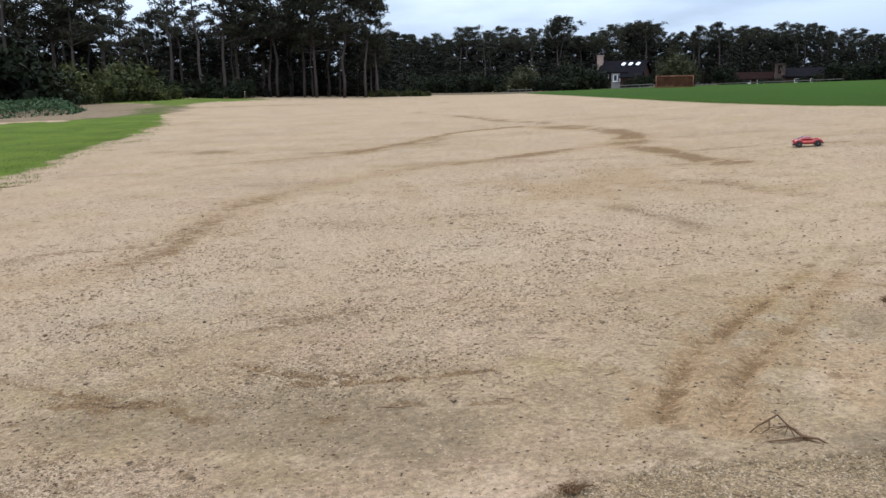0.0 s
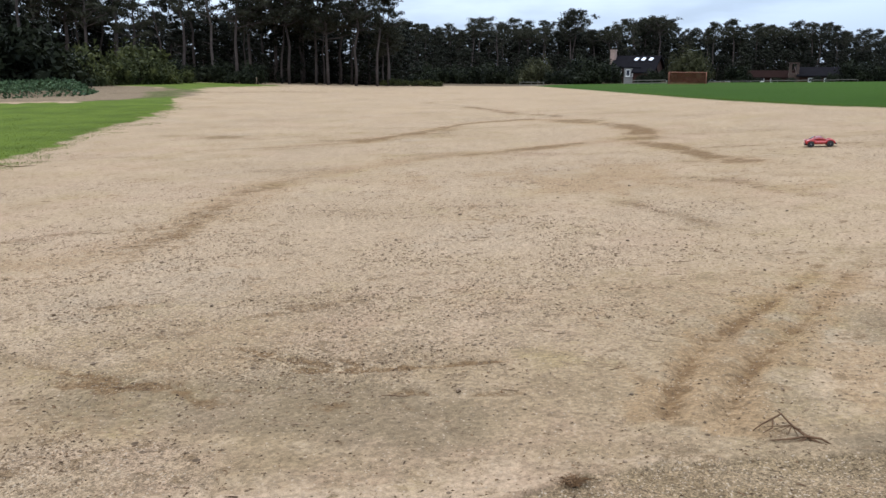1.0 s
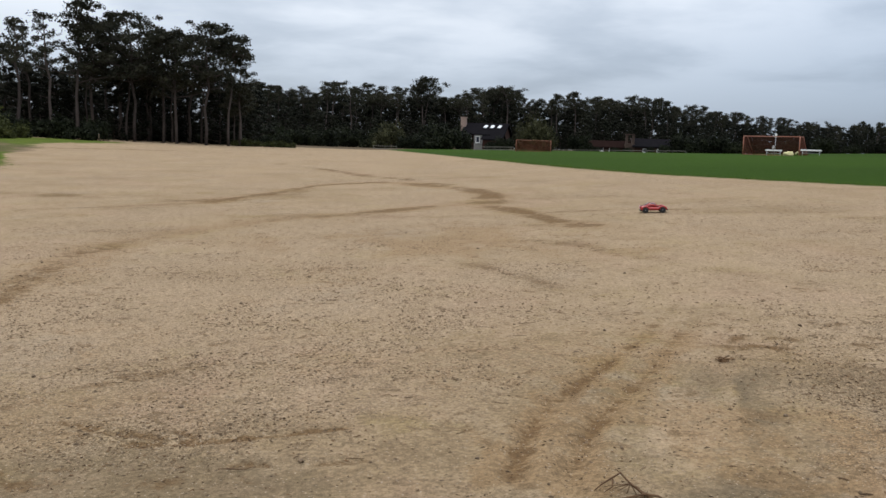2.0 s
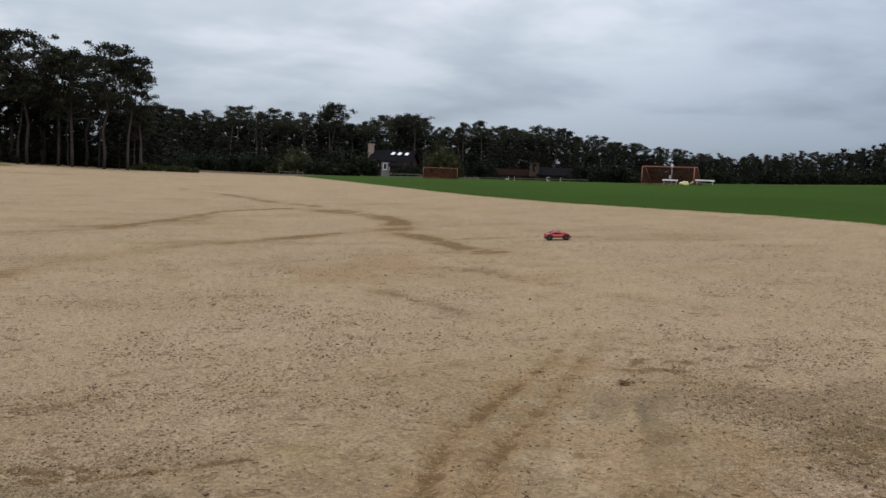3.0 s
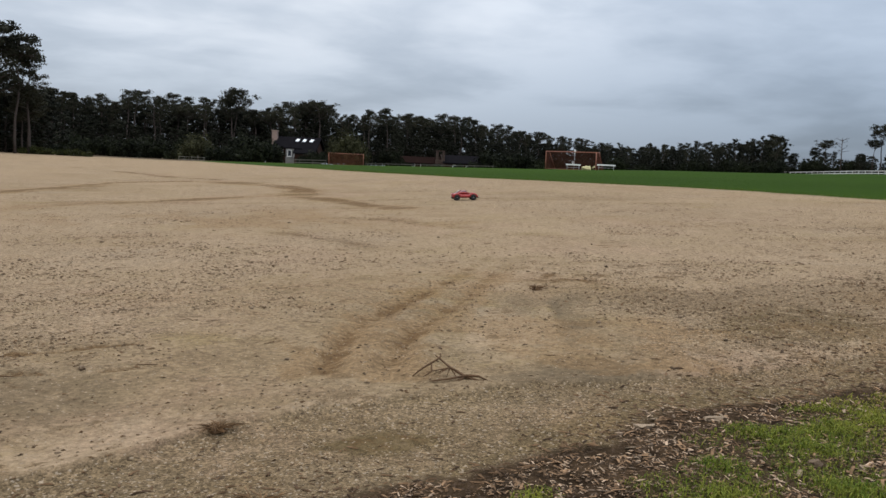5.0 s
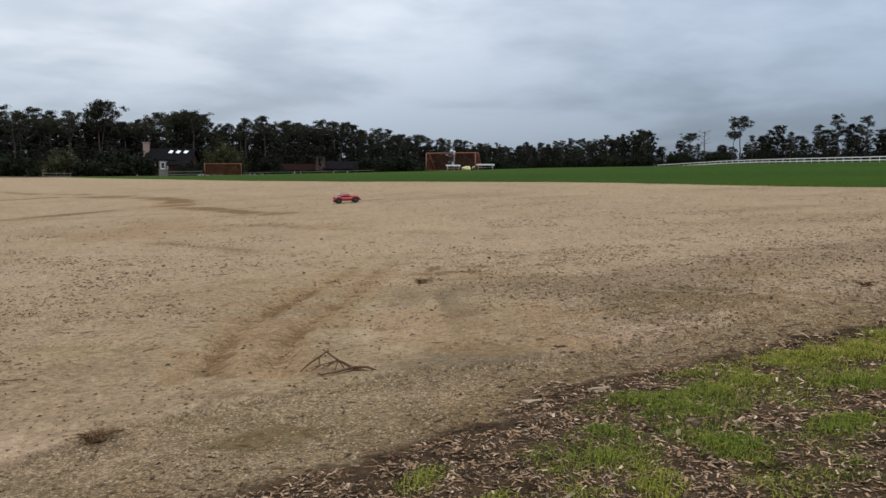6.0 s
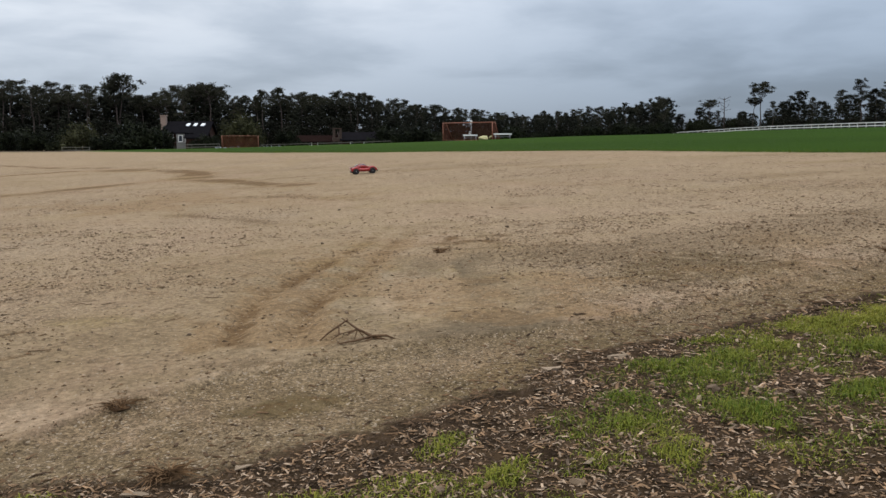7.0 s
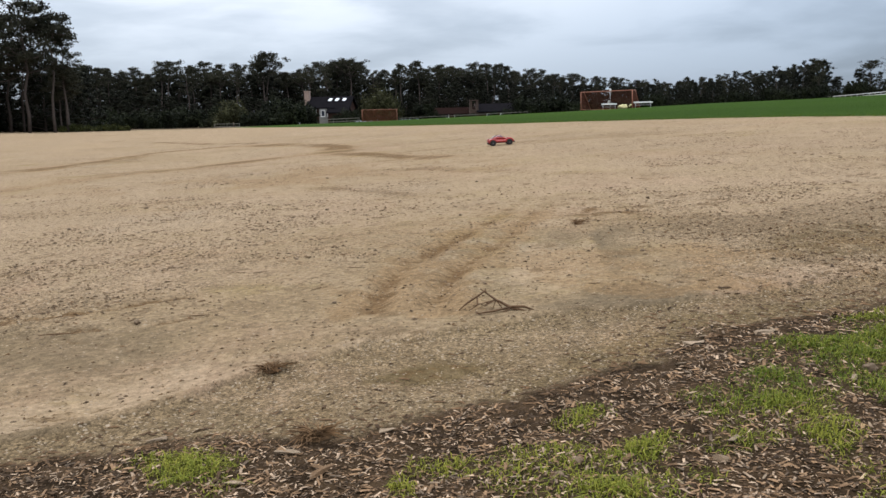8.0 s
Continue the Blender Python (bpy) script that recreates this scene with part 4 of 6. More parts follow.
    # looser groups beyond the rail fence
    for az, el, style in ((38.6, 2.8, "dense"), (39.6, 2.9, "dense"), (40.4, 3.15, "dense"), (41.2, 2.2, "dense"), (42.4, 2.6, "dense"), (43.0, 3.1, "umbrella"), (43.5, 2.4, "layered"),
                          (45.0, 2.3, "dense"), (45.6, 3.2, "umbrella"), (46.05, 4.05, "umbrella"), (46.8, 2.9, "layered"), (47.6, 2.9, "dense"), (48.2, 3.5, "dense"), (49.0, 3.1, "layered"),
                          (49.9, 2.5, "dense"), (50.5, 3.55, "layered"), (51.1, 3.2, "dense"), (51.7, 4.1, "layered"), (52.5, 3.5, "dense"), (53.2, 4.0, "layered"), (54.0, 3.2, "dense"),
                          (54.6, 3.8, "layered"), (55.5, 3.6, "dense"), (57, 4.0, "layered"), (58.5, 3.5, "dense"), (60, 3.9, "layered"), (62, 3.6, "dense")):
        tree(style, az, (305 if az < 44.4 else 262) + rng.uniform(-8, 8), el, 0.78)
    for n in range(44):
        az = 28 + 36 * n / 43 + rng.uniform(-0.3, 0.3)
        tree("dense", az, 318 + rng.uniform(-5, 5), rng.uniform(1.9, 2.4) + (0.5 if az > 47 else 0) - (0.4 if 41 < az < 43 else 0), 0.78)
    x, y = polar(43.9, 290)
    snag("dead_tree", 5, Matrix.Translation((x, y, float(height(x, y)) - 0.1)), 0.78 + 290 * math.tan(radians(3.2)) - float(height(x, y)))


def plant_shrubs():
    rng = random.Random(9)
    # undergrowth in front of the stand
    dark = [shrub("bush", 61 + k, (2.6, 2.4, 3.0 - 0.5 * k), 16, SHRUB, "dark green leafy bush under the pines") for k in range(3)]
    pale = [shrub("flowering_bush", 71 + k, (2.2, 2.0, 2.2), 16, SHRUB_PALE, "yellow-green flowering bush beside the lawn", size=0.14) for k in range(2)]
    low = shrub("low_bush", 81, (1.5, 1.3, 1.0), 12, SHRUB_PALE, "low pale green bush at the foot of the pines", size=0.12, cards=900)

    def put(model, az, r, scale, used=set()):
        x, y = polar(az, r)
        at = Matrix.Translation((x, y, float(height(x, y)) - 0.05)) @ Matrix.Rotation(rng.uniform(0, 6.28), 4, "Z") @ Matrix.Scale(scale, 4)
        if model.name not in used:
            used.add(model.name)
            model.matrix_basis = at
        else:
            copy_thing_at(model, at)

    for n in range(34):
        put(dark[n % 3], -35 + 31 * n / 33 + rng.uniform(-0.3, 0.3), (106 if n < 22 else 128) + rng.uniform(-3, 4), rng.uniform(0.7, 1.15) if n < 22 else rng.uniform(0.6, 0.9))
    for n in range(30):
        put(dark[n % 3], -35 + 30 * n / 29 + rng.uniform(-0.3, 0.3), 148 + rng.uniform(-2, 3), rng.uniform(1.2, 1.7))
    for n in range(20):
        put(dark[n % 3], -4.5 + 11.0 * n / 19, 172 + rng.uniform(-12, 5), rng.uniform(0.9, 1.5))
    for az, r, s in ((-26.2, 84, 1.2), (-25.0, 86, 1.45), (-23.9, 88, 1.1), (-22.8, 90, 1.3), (-21.6, 92, 1.15), (-20.6, 93, 0.9), (-24.4, 94, 2.0), (-22.0, 97, 1.9), (-19.6, 98, 0.8)):
        put(pale[int(s * 10) % 2], az, r, s)
    for az, r, s in ((-33, 70, 1.6), (-31.5, 72, 1.9), (-30, 74, 1.8), (-28.4, 76, 1.5), (-27.2, 80, 1.3), (-34, 80, 2.2), (-30.5, 84, 2.1), (-27.6, 88, 1.7)):
        put(dark[int(s * 10) % 3], az, r, s)
    for n in range(56):
        put(dark[n % 3], 21.5 + 42 * n / 55 + rng.uniform(-0.3, 0.3), (204 if n < 26 else 300) + rng.uniform(-4, 6), rng.uniform(0.9, 1.3) if n < 26 else rng.uniform(1.4, 2.0))
    for az, s in ((-6.9, 0.9), (-6.3, 1.1), (-5.6, 1.0), (-4.9, 0.9), (-4.3, 1.0), (-3.6, 0.8)):
        put(low, az, 116, s)
    for az, r, s in ((13.5, 150, 0.5), (23, 185, 1.3), (24.2, 188, 1.6), (25.2, 190, 1.4), (22.2, 192, 1.5), (15.5, 178, 1.2), (6.9, 165, 1.5), (6.0, 168, 1.8), (10.75, 168, 0.9), (7.7, 176, 1.5), (7.95, 178, 1.0), (10.2, 180, 0.8), (9.9, 170, 0.7), (10.3, 174, 0.8), (16.6, 184, 0.55), (17.9, 186, 0.5), (20.2, 186, 0.45), (21.1, 184, 0.6), (9.75, 182, 0.5), (10.5, 183, 0.7), (16.2, 182, 0.6), (18.7, 183, 0.5)):
        put(dark[int(s * 10) % 3], az, r, s)
    x, y = polar(12.85, 176)
    shrub("willow_tree", 91, (5.2, 4.8, 6.6), 34, WILLOW, "rounded olive-green willow by the pale house", stand(x, y), "tree", 0.26, 3800)
    x, y = polar(3.0, 165)
    shrub("round_tree", 92, (4.4, 4.2, 4.6), 26, WILLOW, "rounded olive-green tree in front of the dark wood", stand(x, y), "tree", 0.24, 3000)
    # succulent bed at the lawn's edge
    rng2 = np.random.default_rng(3)
    ring = [(-52, 40), (-29.3, 50.5), (-26.3, 55.5), (-28.5, 62), (-36, 70), (-60, 62)]
    px, py = rng2.uniform(-56, -25, 30000), rng2.uniform(42, 70, 30000)
    depth = inside(px, py, ring)
    keep = depth > 0
    px, py, depth = px[keep], py[keep], depth[keep]
    top = np.minimum(depth * 0.6, 0.85) * (0.65 + 0.6 * fractal(px * 0.5, py * 0.5, 3, 71))
    pts = np.stack([px, py, height(px, py) + top * rng2.uniform(0.3, 1.0, len(px))], -1)
    v, f = leaf_cards(pts, 0.13, rng2)
    tagged(new("succulent_bed", mesh_of("succulent_bed", v, f, (SUCCULENT,))), "grey-green succulent groundcover in a low mound", "groundcover", kind="stuff")


plant_all()
plant_shrubs()


# ---- things on the field ----
def facing(az):
    """A turn about z after which local +y points away along the bearing."""
    return -az


def goal(az, r, wide, tall, deep, label, turn=0.0, cord=0.019, mesh_paint=NET, bar=0.038):
    """A football goal: posts, crossbar, back stays, ground bar and a knotted net."""
    x, y = polar(az, r)
    ob = thing("soccer_goal", label, "goal", stand(x, y, facing(az) + turn), "goals on the field")
    h, t = wide / 2, bar
    for s in (-1, 1):
        part("post", tube_mesh("post", [(s * h, 0, -0.05), (s * h, 0, tall)], [t, t], ORANGE), ob)
        part("top_stay", tube_mesh("top_stay", [(s * h, 0, tall), (s * h, deep * 0.35, tall)], [t * 0.8] * 2, ORANGE), ob)
        part("back_stay", tube_mesh("back_stay", [(s * h, deep * 0.35, tall), (s * (h - 0.1), deep, 0.03)], [t * 0.8] * 2, ORANGE), ob)
        part("side_bar", tube_mesh("side_bar", [(s * h, 0, 0.04), (s * (h - 0.1), deep, 0.04)], [t * 0.8] * 2, ORANGE), ob)
    part("crossbar", tube_mesh("crossbar", [(-h, 0, tall), (h, 0, tall)], [t, t], ORANGE), ob)
    part("ground_bar", tube_mesh("ground_bar", [(-h, deep, 0.04), (h, deep, 0.04)], [t * 0.8] * 2, ORANGE), ob)

    def strand(a, b, w=cord):
        return tube([a, b], [w, w], 3)

    net = []
    columns, rows = int(wide / 0.13), int(tall / 0.13)
    for k in range(columns + 1):
        u = -h + wide * k / columns
        net.append(strand((u, deep * 0.35, tall), (u, deep, 0.05)))
        net.append(strand((u, 0, tall), (u, deep * 0.35, tall - 0.04)))
    for k in range(rows + 1):
        s = k / rows
        yy, zz = deep * (0.35 + 0.65 * s), tall * (1 - s) + 0.05 * s
        net.append(strand((-h, yy, zz), (h, yy, zz)))
        for side in (-1, 1):
            net.append(strand((side * h, 0.02, zz), (side * h, yy, zz)))
    for k in range(1, int(deep / 0.13)):
        d = k * 0.13
        for side in (-1, 1):
            net.append(strand((side * h, d, 0.05), (side * h, d, tall if d < deep * 0.35 else tall * (1 - (d - deep * 0.35) / (deep * 0.65)))))
    v, f = joined(net)
    part("net", mesh_of("net", v, f, (mesh_paint,)), ob, "faded orange knotted net")
    return ob


goal(27.45, 84, 5.65, 1.72, 1.6, "orange soccer goal with a faded orange net", -32)
goal(12.6, 122, 4.9, 1.6, 1.5, "far orange soccer goal with sagging net", -4, 0.026, NET_PALE, 0.03)


def bench(az, r, wide, label):
    """A long players' bench: plank seat on two trestles with a stretcher."""
    x, y = polar(az, r)
    ob = thing("bench", label, "bench", stand(x, y, facing(az)), "benches by the goal")
    part("seat", box_mesh("seat", (wide, 0.26, 0.13), WHITE, (0, 0, 0.47), 0.015), ob)
    for s in (-1, 1):
        u = s * wide * 0.4
        for d in (-1, 1):
            part("leg", tube_mesh("leg", [(u, d * 0.22, 0), (u, d * 0.10, 0.42)], [0.025, 0.025], CHROME, 6), ob)
        part("brace", tube_mesh("brace", [(u, -0.17, 0.22), (u, 0.17, 0.22)], [0.018, 0.018], CHROME, 6), ob)
    part("stretcher", tube_mesh("stretcher", [(-wide * 0.4, 0, 0.22), (wide * 0.4, 0, 0.22)], [0.018, 0.018], CHROME, 6), ob)
    return ob


bench(27.65, 80, 1.36, "white bench standing in front of the goal")
bench(29.8, 81, 1.7, "white bench beside the goal post")


def sack(az, r):
    """A slumped kit bag of lumpy canvas with a tied neck."""
    x, y = polar(az, r)
    ob = thing("kit_bag", "slumped pale yellow kit bag lying before the goal", "bag", stand(x, y, facing(az)))
    bm = bmesh.new()
    bmesh.ops.create_icosphere(bm, subdivisions=3, radius=1)
    for v in bm.verts:
        n = noise.noise(v.co * 1.7)
        v.co = Vector((v.co.x * 0.45, v.co.y * 0.26, max(v.co.z, -0.55) * 0.24 + 0.13)) * (1 + 0.35 * n)
    part("body", from_bm("body", bm, SACK, flat=False), ob)
    part("neck", tube_mesh("neck", [(0.5, 0, 0.18), (0.62, 0.02, 0.3), (0.72, 0.0, 0.34)], [0.09, 0.05, 0.10], SACK), ob)
    part("cord", tube_mesh("cord", [(0.60, -0.06, 0.29), (0.62, 0.0, 0.36), (0.64, 0.06, 0.29)], [0.015] * 3, WHITE, 5), ob)


sack(28.55, 80)


def marker_post(name, az, r, tall, label, box=False):
    x, y = polar(az, r)
    ob = thing(name, label, "post", stand(x, y, facing(az)))
    part("pole", tube_mesh("pole", [(0, 0, -0.1), (0, 0, tall)], [0.05 if box else 0.025, 0.045 if box else 0.02], CHROME if box else CHIP_PALE), ob)
    part("cap", box_mesh("cap", (0.12, 0.12, 0.05) if box else (0.06, 0.06, 0.04), WHITE, (0, 0, tall + 0.02), 0.01), ob)
    if box:
        part("sign_plate", box_mesh("sign_plate", (0.22, 0.04, 0.34), WHITE, (0, -0.07, tall - 0.2), 0.01), ob, "small white blank plate")
        part("meter_box", box_mesh("meter_box", (0.2, 0.16, 0.3), WHITE, (-0.15, -0.1, 0.75), 0.015), ob, "white box")


marker_post("sign_post", 27.72, 90, 2.05, "grey post with white plate behind the goal", True)
marker_post("marker_stake", -15.2, 100, 0.8, "short pale wooden marker stake at the gravel edge")
marker_post("marker_stake", 3.15, 128, 0.75, "short white marker post at the field corner")


def hurdle(az, r, wide):
    """A low white barrier: top rail, lower rail and splayed feet."""
    x, y = polar(az, r)
    ob = thing("barrier", "low white barrier at the corner of the field", "barrier", stand(x, y, facing(az)))
    part("top_rail", box_mesh("top_rail", (wide, 0.05, 0.06), FENCE, (0, 0, 0.55), 0.01), ob)
    part("lower_rail", box_mesh("lower_rail", (wide, 0.04, 0.07), FENCE, (0, 0, 0.18), 0.01), ob)
    for s in (-1, 0, 1):
        part("upright", box_mesh("upright", (0.07, 0.07, 0.6), FENCE, (s * wide * 0.48, 0.06, 0.3), 0.01), ob)
        part("foot", box_mesh("foot", (0.06, 0.5, 0.05), FENCE, (s * wide * 0.48, 0.06, 0.02), 0.01), ob)


hurdle(2.75, 128, 3.6)


def rail_fence(line, tall, rails, gap, label, board=0.15, paint=WHITE):
    """A white rail fence along a line of bearings and distances."""
    pts = [Vector((*polar(az, r), 0)) for az, r in line]
    posts = []
    for a, b in zip(pts, pts[1:]):
        n = max(1, round((b - a).length / gap))
        posts += [a.lerp(b, k / n) for k in range(n)]
    posts.append(pts[-1])
    for p in posts:
        p.z = float(height(p.x, p.y))
    base = posts[0].copy()
    ob = thing("rail_fence", label, "fence", Matrix.Translation(base))
    post = box_mesh("post", (board * 0.6, board * 0.6, tall + 0.15), paint, (0, 0, tall / 2 - 0.06), 0.015)
    for a, b in zip(posts, posts[1:] + [None]):
        part("post", post, ob, at=Matrix.Translation(a - base))
        if b is None:
            break
        for k in range(rails):
            up = Vector((0, 0, tall * (0.97 - k * 0.62 / max(1, rails - 1))))
            way = b - a
            turn = way.to_track_quat("X", "Z").to_matrix().to_4x4()
            me = box_mesh("rail", (way.length, 0.05, board), paint)
            part("rail", me, ob, at=Matrix.Translation((a + b) / 2 - base + up) @ turn @ Matrix.Translation((0, -0.1, 0)))
    return ob


rail_fence([(37.5, 290), (40, 270), (43, 245), (46, 222), (49, 200), (52, 183), (55, 168), (60, 148)], 0.90, 2, 2.9, "white three-rail fence along the rising field edge")
rail_fence([(8.7, 134), (11.3, 134)], 0.65, 2, 2.4, "low white fence in front of the pale house", 0.09, FENCE)
rail_fence([(13.9, 132), (17, 128), (20, 121), (22.4, 115)], 0.30, 1, 3.4, "low white fence along the far side of the field", 0.06, FENCE)


# ---- houses ----
def gable_roof(name, wide, deep, rise, mat, over=0.5, thick=0.22):
    """A pitched roof with thickness and overhang, ridge along x."""
    w, d = wide / 2 + over, deep / 2 + over
    drop = rise * over / (deep / 2)
    profile = [(-d, -drop), (0, rise), (d, -drop), (d, -drop + thick), (0, rise + thick * 1.2), (-d, -drop + thick)]
    verts = [(s * w, a, b) for s in (-1, 1) for a, b in profile]
    faces = [(0, 1, 7, 6), (1, 2, 8, 7), (2, 3, 9, 8), (3, 4, 10, 9), (4, 5, 11, 10), (5, 0, 6, 11), (0, 5, 4, 1), (1, 4, 3, 2), (6, 7, 10, 11), (7, 8, 9, 10)]
    return mesh_of(name, verts, faces, (mat,))


def wall_mesh(name, wide, tall, deep, mat, rise=0.0):
    w, d = wide / 2, deep / 2
    verts = [(-w, -d, -0.5), (w, -d, -0.5), (w, d, -0.5), (-w, d, -0.5), (-w, -d, tall), (w, -d, tall), (w, d, tall), (-w, d, tall), (-w, 0, tall + rise), (w, 0, tall + rise)]
    faces = [(0, 1, 5, 4), (2, 3, 7, 6), (1, 2, 6, 9, 5), (3, 0, 4, 8, 7), (0, 3, 2, 1), (4, 5, 9, 8), (8, 9, 6, 7)]
    return mesh_of(name, verts, faces, (mat,))


def window(parent, x, y, z, wide, tall):
    """A window in a front wall: frame of four bars, mullion, sill and pane."""
    fr = part("window", mesh_of("window", *joined([
        ([(x + a * wide / 2 + s * 0.06 * abs(a) - (0 if a else s * wide / 2), y - e, z + b * tall / 2 + q) for s in (-1, 1) for e in (0.0, 0.07) for q in (-0.06 if b else -tall / 2, 0.06 if b else tall / 2)],
         [(0, 1, 3, 2), (4, 6, 7, 5), (0, 4, 5, 1), (2, 3, 7, 6), (0, 2, 6, 4), (1, 5, 7, 3)]) for a, b in ((-1, 0), (1, 0), (0, -1), (0, 1))]), (WHITE,)), parent)
    part("pane", box_mesh("pane", (wide, 0.03, tall), GLASS, (x, y - 0.02, z)), fr)
    part("sill", box_mesh("sill", (wide + 0.3, 0.18, 0.07), WHITE, (x, y - 0.09, z - tall / 2 - 0.1)), fr)


def pale_house():
    x, y = polar(9.5, 192)
    ob = thing("house", "pale two-storey house with dark roof, skylights and chimney", "house", stand(x, y, facing(9.35) - 14))
    part("wall", wall_mesh("wall", 9.0, 3.4, 7.0, BOARDS, 2.1), ob, "red-brown boarded walls")
    roof = part("roof", gable_roof("roof", 9.0, 7.0, 2.1, ROOF), ob, at=Matrix.Translation((0, 0, 3.4)))
    for u in (0.1, 1.6, 3.2):
        s = 0.40
        part("skylight", box_mesh("skylight", (0.72, 1.1, 0.12), SKYLIGHT, bevel=0.02), roof, "bright skylight",
             at=Matrix.Translation((u, -3.5 * s, 2.1 * (1 - s) + 0.36)) @ Matrix.Rotation(math.atan2(2.1, 3.5), 4, "X") @ Matrix.Rotation(-0.25, 4, "Z"))
    part("bay", wall_mesh("bay", 3.3, 3.1, 1.6, WALL), ob, "pale stucco bay", at=Matrix.Translation((0.0, -3.9, 0.0)))
    part("bay_roof", box_mesh("bay_roof", (3.7, 1.9, 0.16), ROOF, (0, 0, 0.08), 0.03), ob, at=Matrix.Translation((0.0, -3.9, 3.1)))
    ch = part("chimney", box_mesh("chimney", (1.15, 1.0, 6.8), BRICK, (0, 0, 3.4), 0.03), ob, "tall pale chimney", at=Matrix.Translation((-5.1, -1.0, 0.0)))
    part("cap", box_mesh("cap", (1.35, 1.2, 0.22), BRICK, (0, 0, 6.9), 0.03), ch)
    part("wing", wall_mesh("wing", 4.2, 2.2, 3.2, BOARDS, 0.9), ob, "red-brown boarded wing", at=Matrix.Translation((2.6, -4.2, 0.0)))
    part("wing_roof", gable_roof("wing_roof", 4.2, 3.2, 0.9, ROOF, 0.3), ob, at=Matrix.Translation((2.6, -4.2, 2.2)))
    window(ob, -0.8, -4.7, 2.1, 0.8, 1.3)
    window(ob, 0.6, -4.7, 2.1, 0.8, 1.3)
    for u in (-3.0, 3.9):
        window(ob, u, -3.5, 2.5, 0.9, 0.9)


def brown_house():
    x, y = polar(18.7, 195)
    ob = thing("house", "low brown-roofed house with a stepped chimney", "house", stand(x, y, facing(19.2) + 6))
    part("wall", wall_mesh("wall", 12.0, 0.9, 7.0, BOARDS, 1.2), ob, at=Matrix.Translation((-5.0, 0, 0)))
    part("roof", gable_roof("roof", 12.0, 7.0, 1.2, ROOF_BROWN), ob, "red-brown shingle roof", at=Matrix.Translation((-5.0, 0, 0.9)))
    part("wing", wall_mesh("wing", 8.0, 1.3, 7.5, BOARDS, 1.5), ob, at=Matrix.Translation((5.2, -0.6, 0)))
    part("wing_roof", gable_roof("wing_roof", 8.0, 7.5, 1.5, ROOF), ob, "dark grey shingle roof", at=Matrix.Translation((5.2, -0.6, 1.3)))
    ch = part("chimney", box_mesh("chimney", (2.0, 1.1, 1.9), CHIMNEY, (0, 0, 0.9), 0.03), ob, "brown brick chimney with two stacks", at=Matrix.Translation((0.2, -3.6, 0.0)))
    for u in (-0.68, 0.7):
        part("stack", box_mesh("stack", (0.5, 0.9, 1.9), CHIMNEY, (u, 0, 2.75), 0.03), ch)
    part("cap", box_mesh("cap", (2.0, 1.1, 0.2), CHIMNEY, (0, 0, 3.78), 0.03), ch)
    for side in (-1, 1):
        slope = math.atan2(1.5, 3.75)
        part("barge_board", box_mesh("barge_board", (0.08, 4.6, 0.24), CHIMNEY, bevel=0.01), ob, "pale brown barge board",
             at=Matrix.Translation((0.62, -0.6 + side * 2.0, 2.25)) @ Matrix.Rotation(-side * slope, 4, "X"))
    for u in (-8.5, -6.0, -3.5, 3.6, 6.6):
        window(ob, u, -3.5 if u < 0 else -4.35, 0.45, 1.2, 0.7)


pale_house()
brown_house()


# ---- toy car ----
def loft(name, sections, mats, sides=16, power=3.2):
    """A closed skin through super-ellipse sections: place along x, half width, bottom, top, and how far the top draws in."""
    verts, faces = [], []
    for x, w, lo, hi, tuck in sections:
        for k in range(sides):
            a = 2 * math.pi * (k + 0.5) / sides
            c, s = math.cos(a), math.sin(a)
            u, v = math.copysign(abs(c) ** (2 / power), c), math.copysign(abs(s) ** (2 / power), s)
            verts.append((x, u * w * (1 - tuck * max(v, 0)), (lo + hi) / 2 + v * (hi - lo) / 2))
    for n in range(len(sections) - 1):
        for k in range(sides):
            l = (k + 1) % sides
            faces.append((n * sides + k, n * sides + l, (n + 1) * sides + l, (n + 1) * sides + k))
    faces += [tuple(range(sides))[::-1], tuple(len(verts) - sides + k for k in range(sides))]
    return mesh_of(name, verts, faces, mats, True)


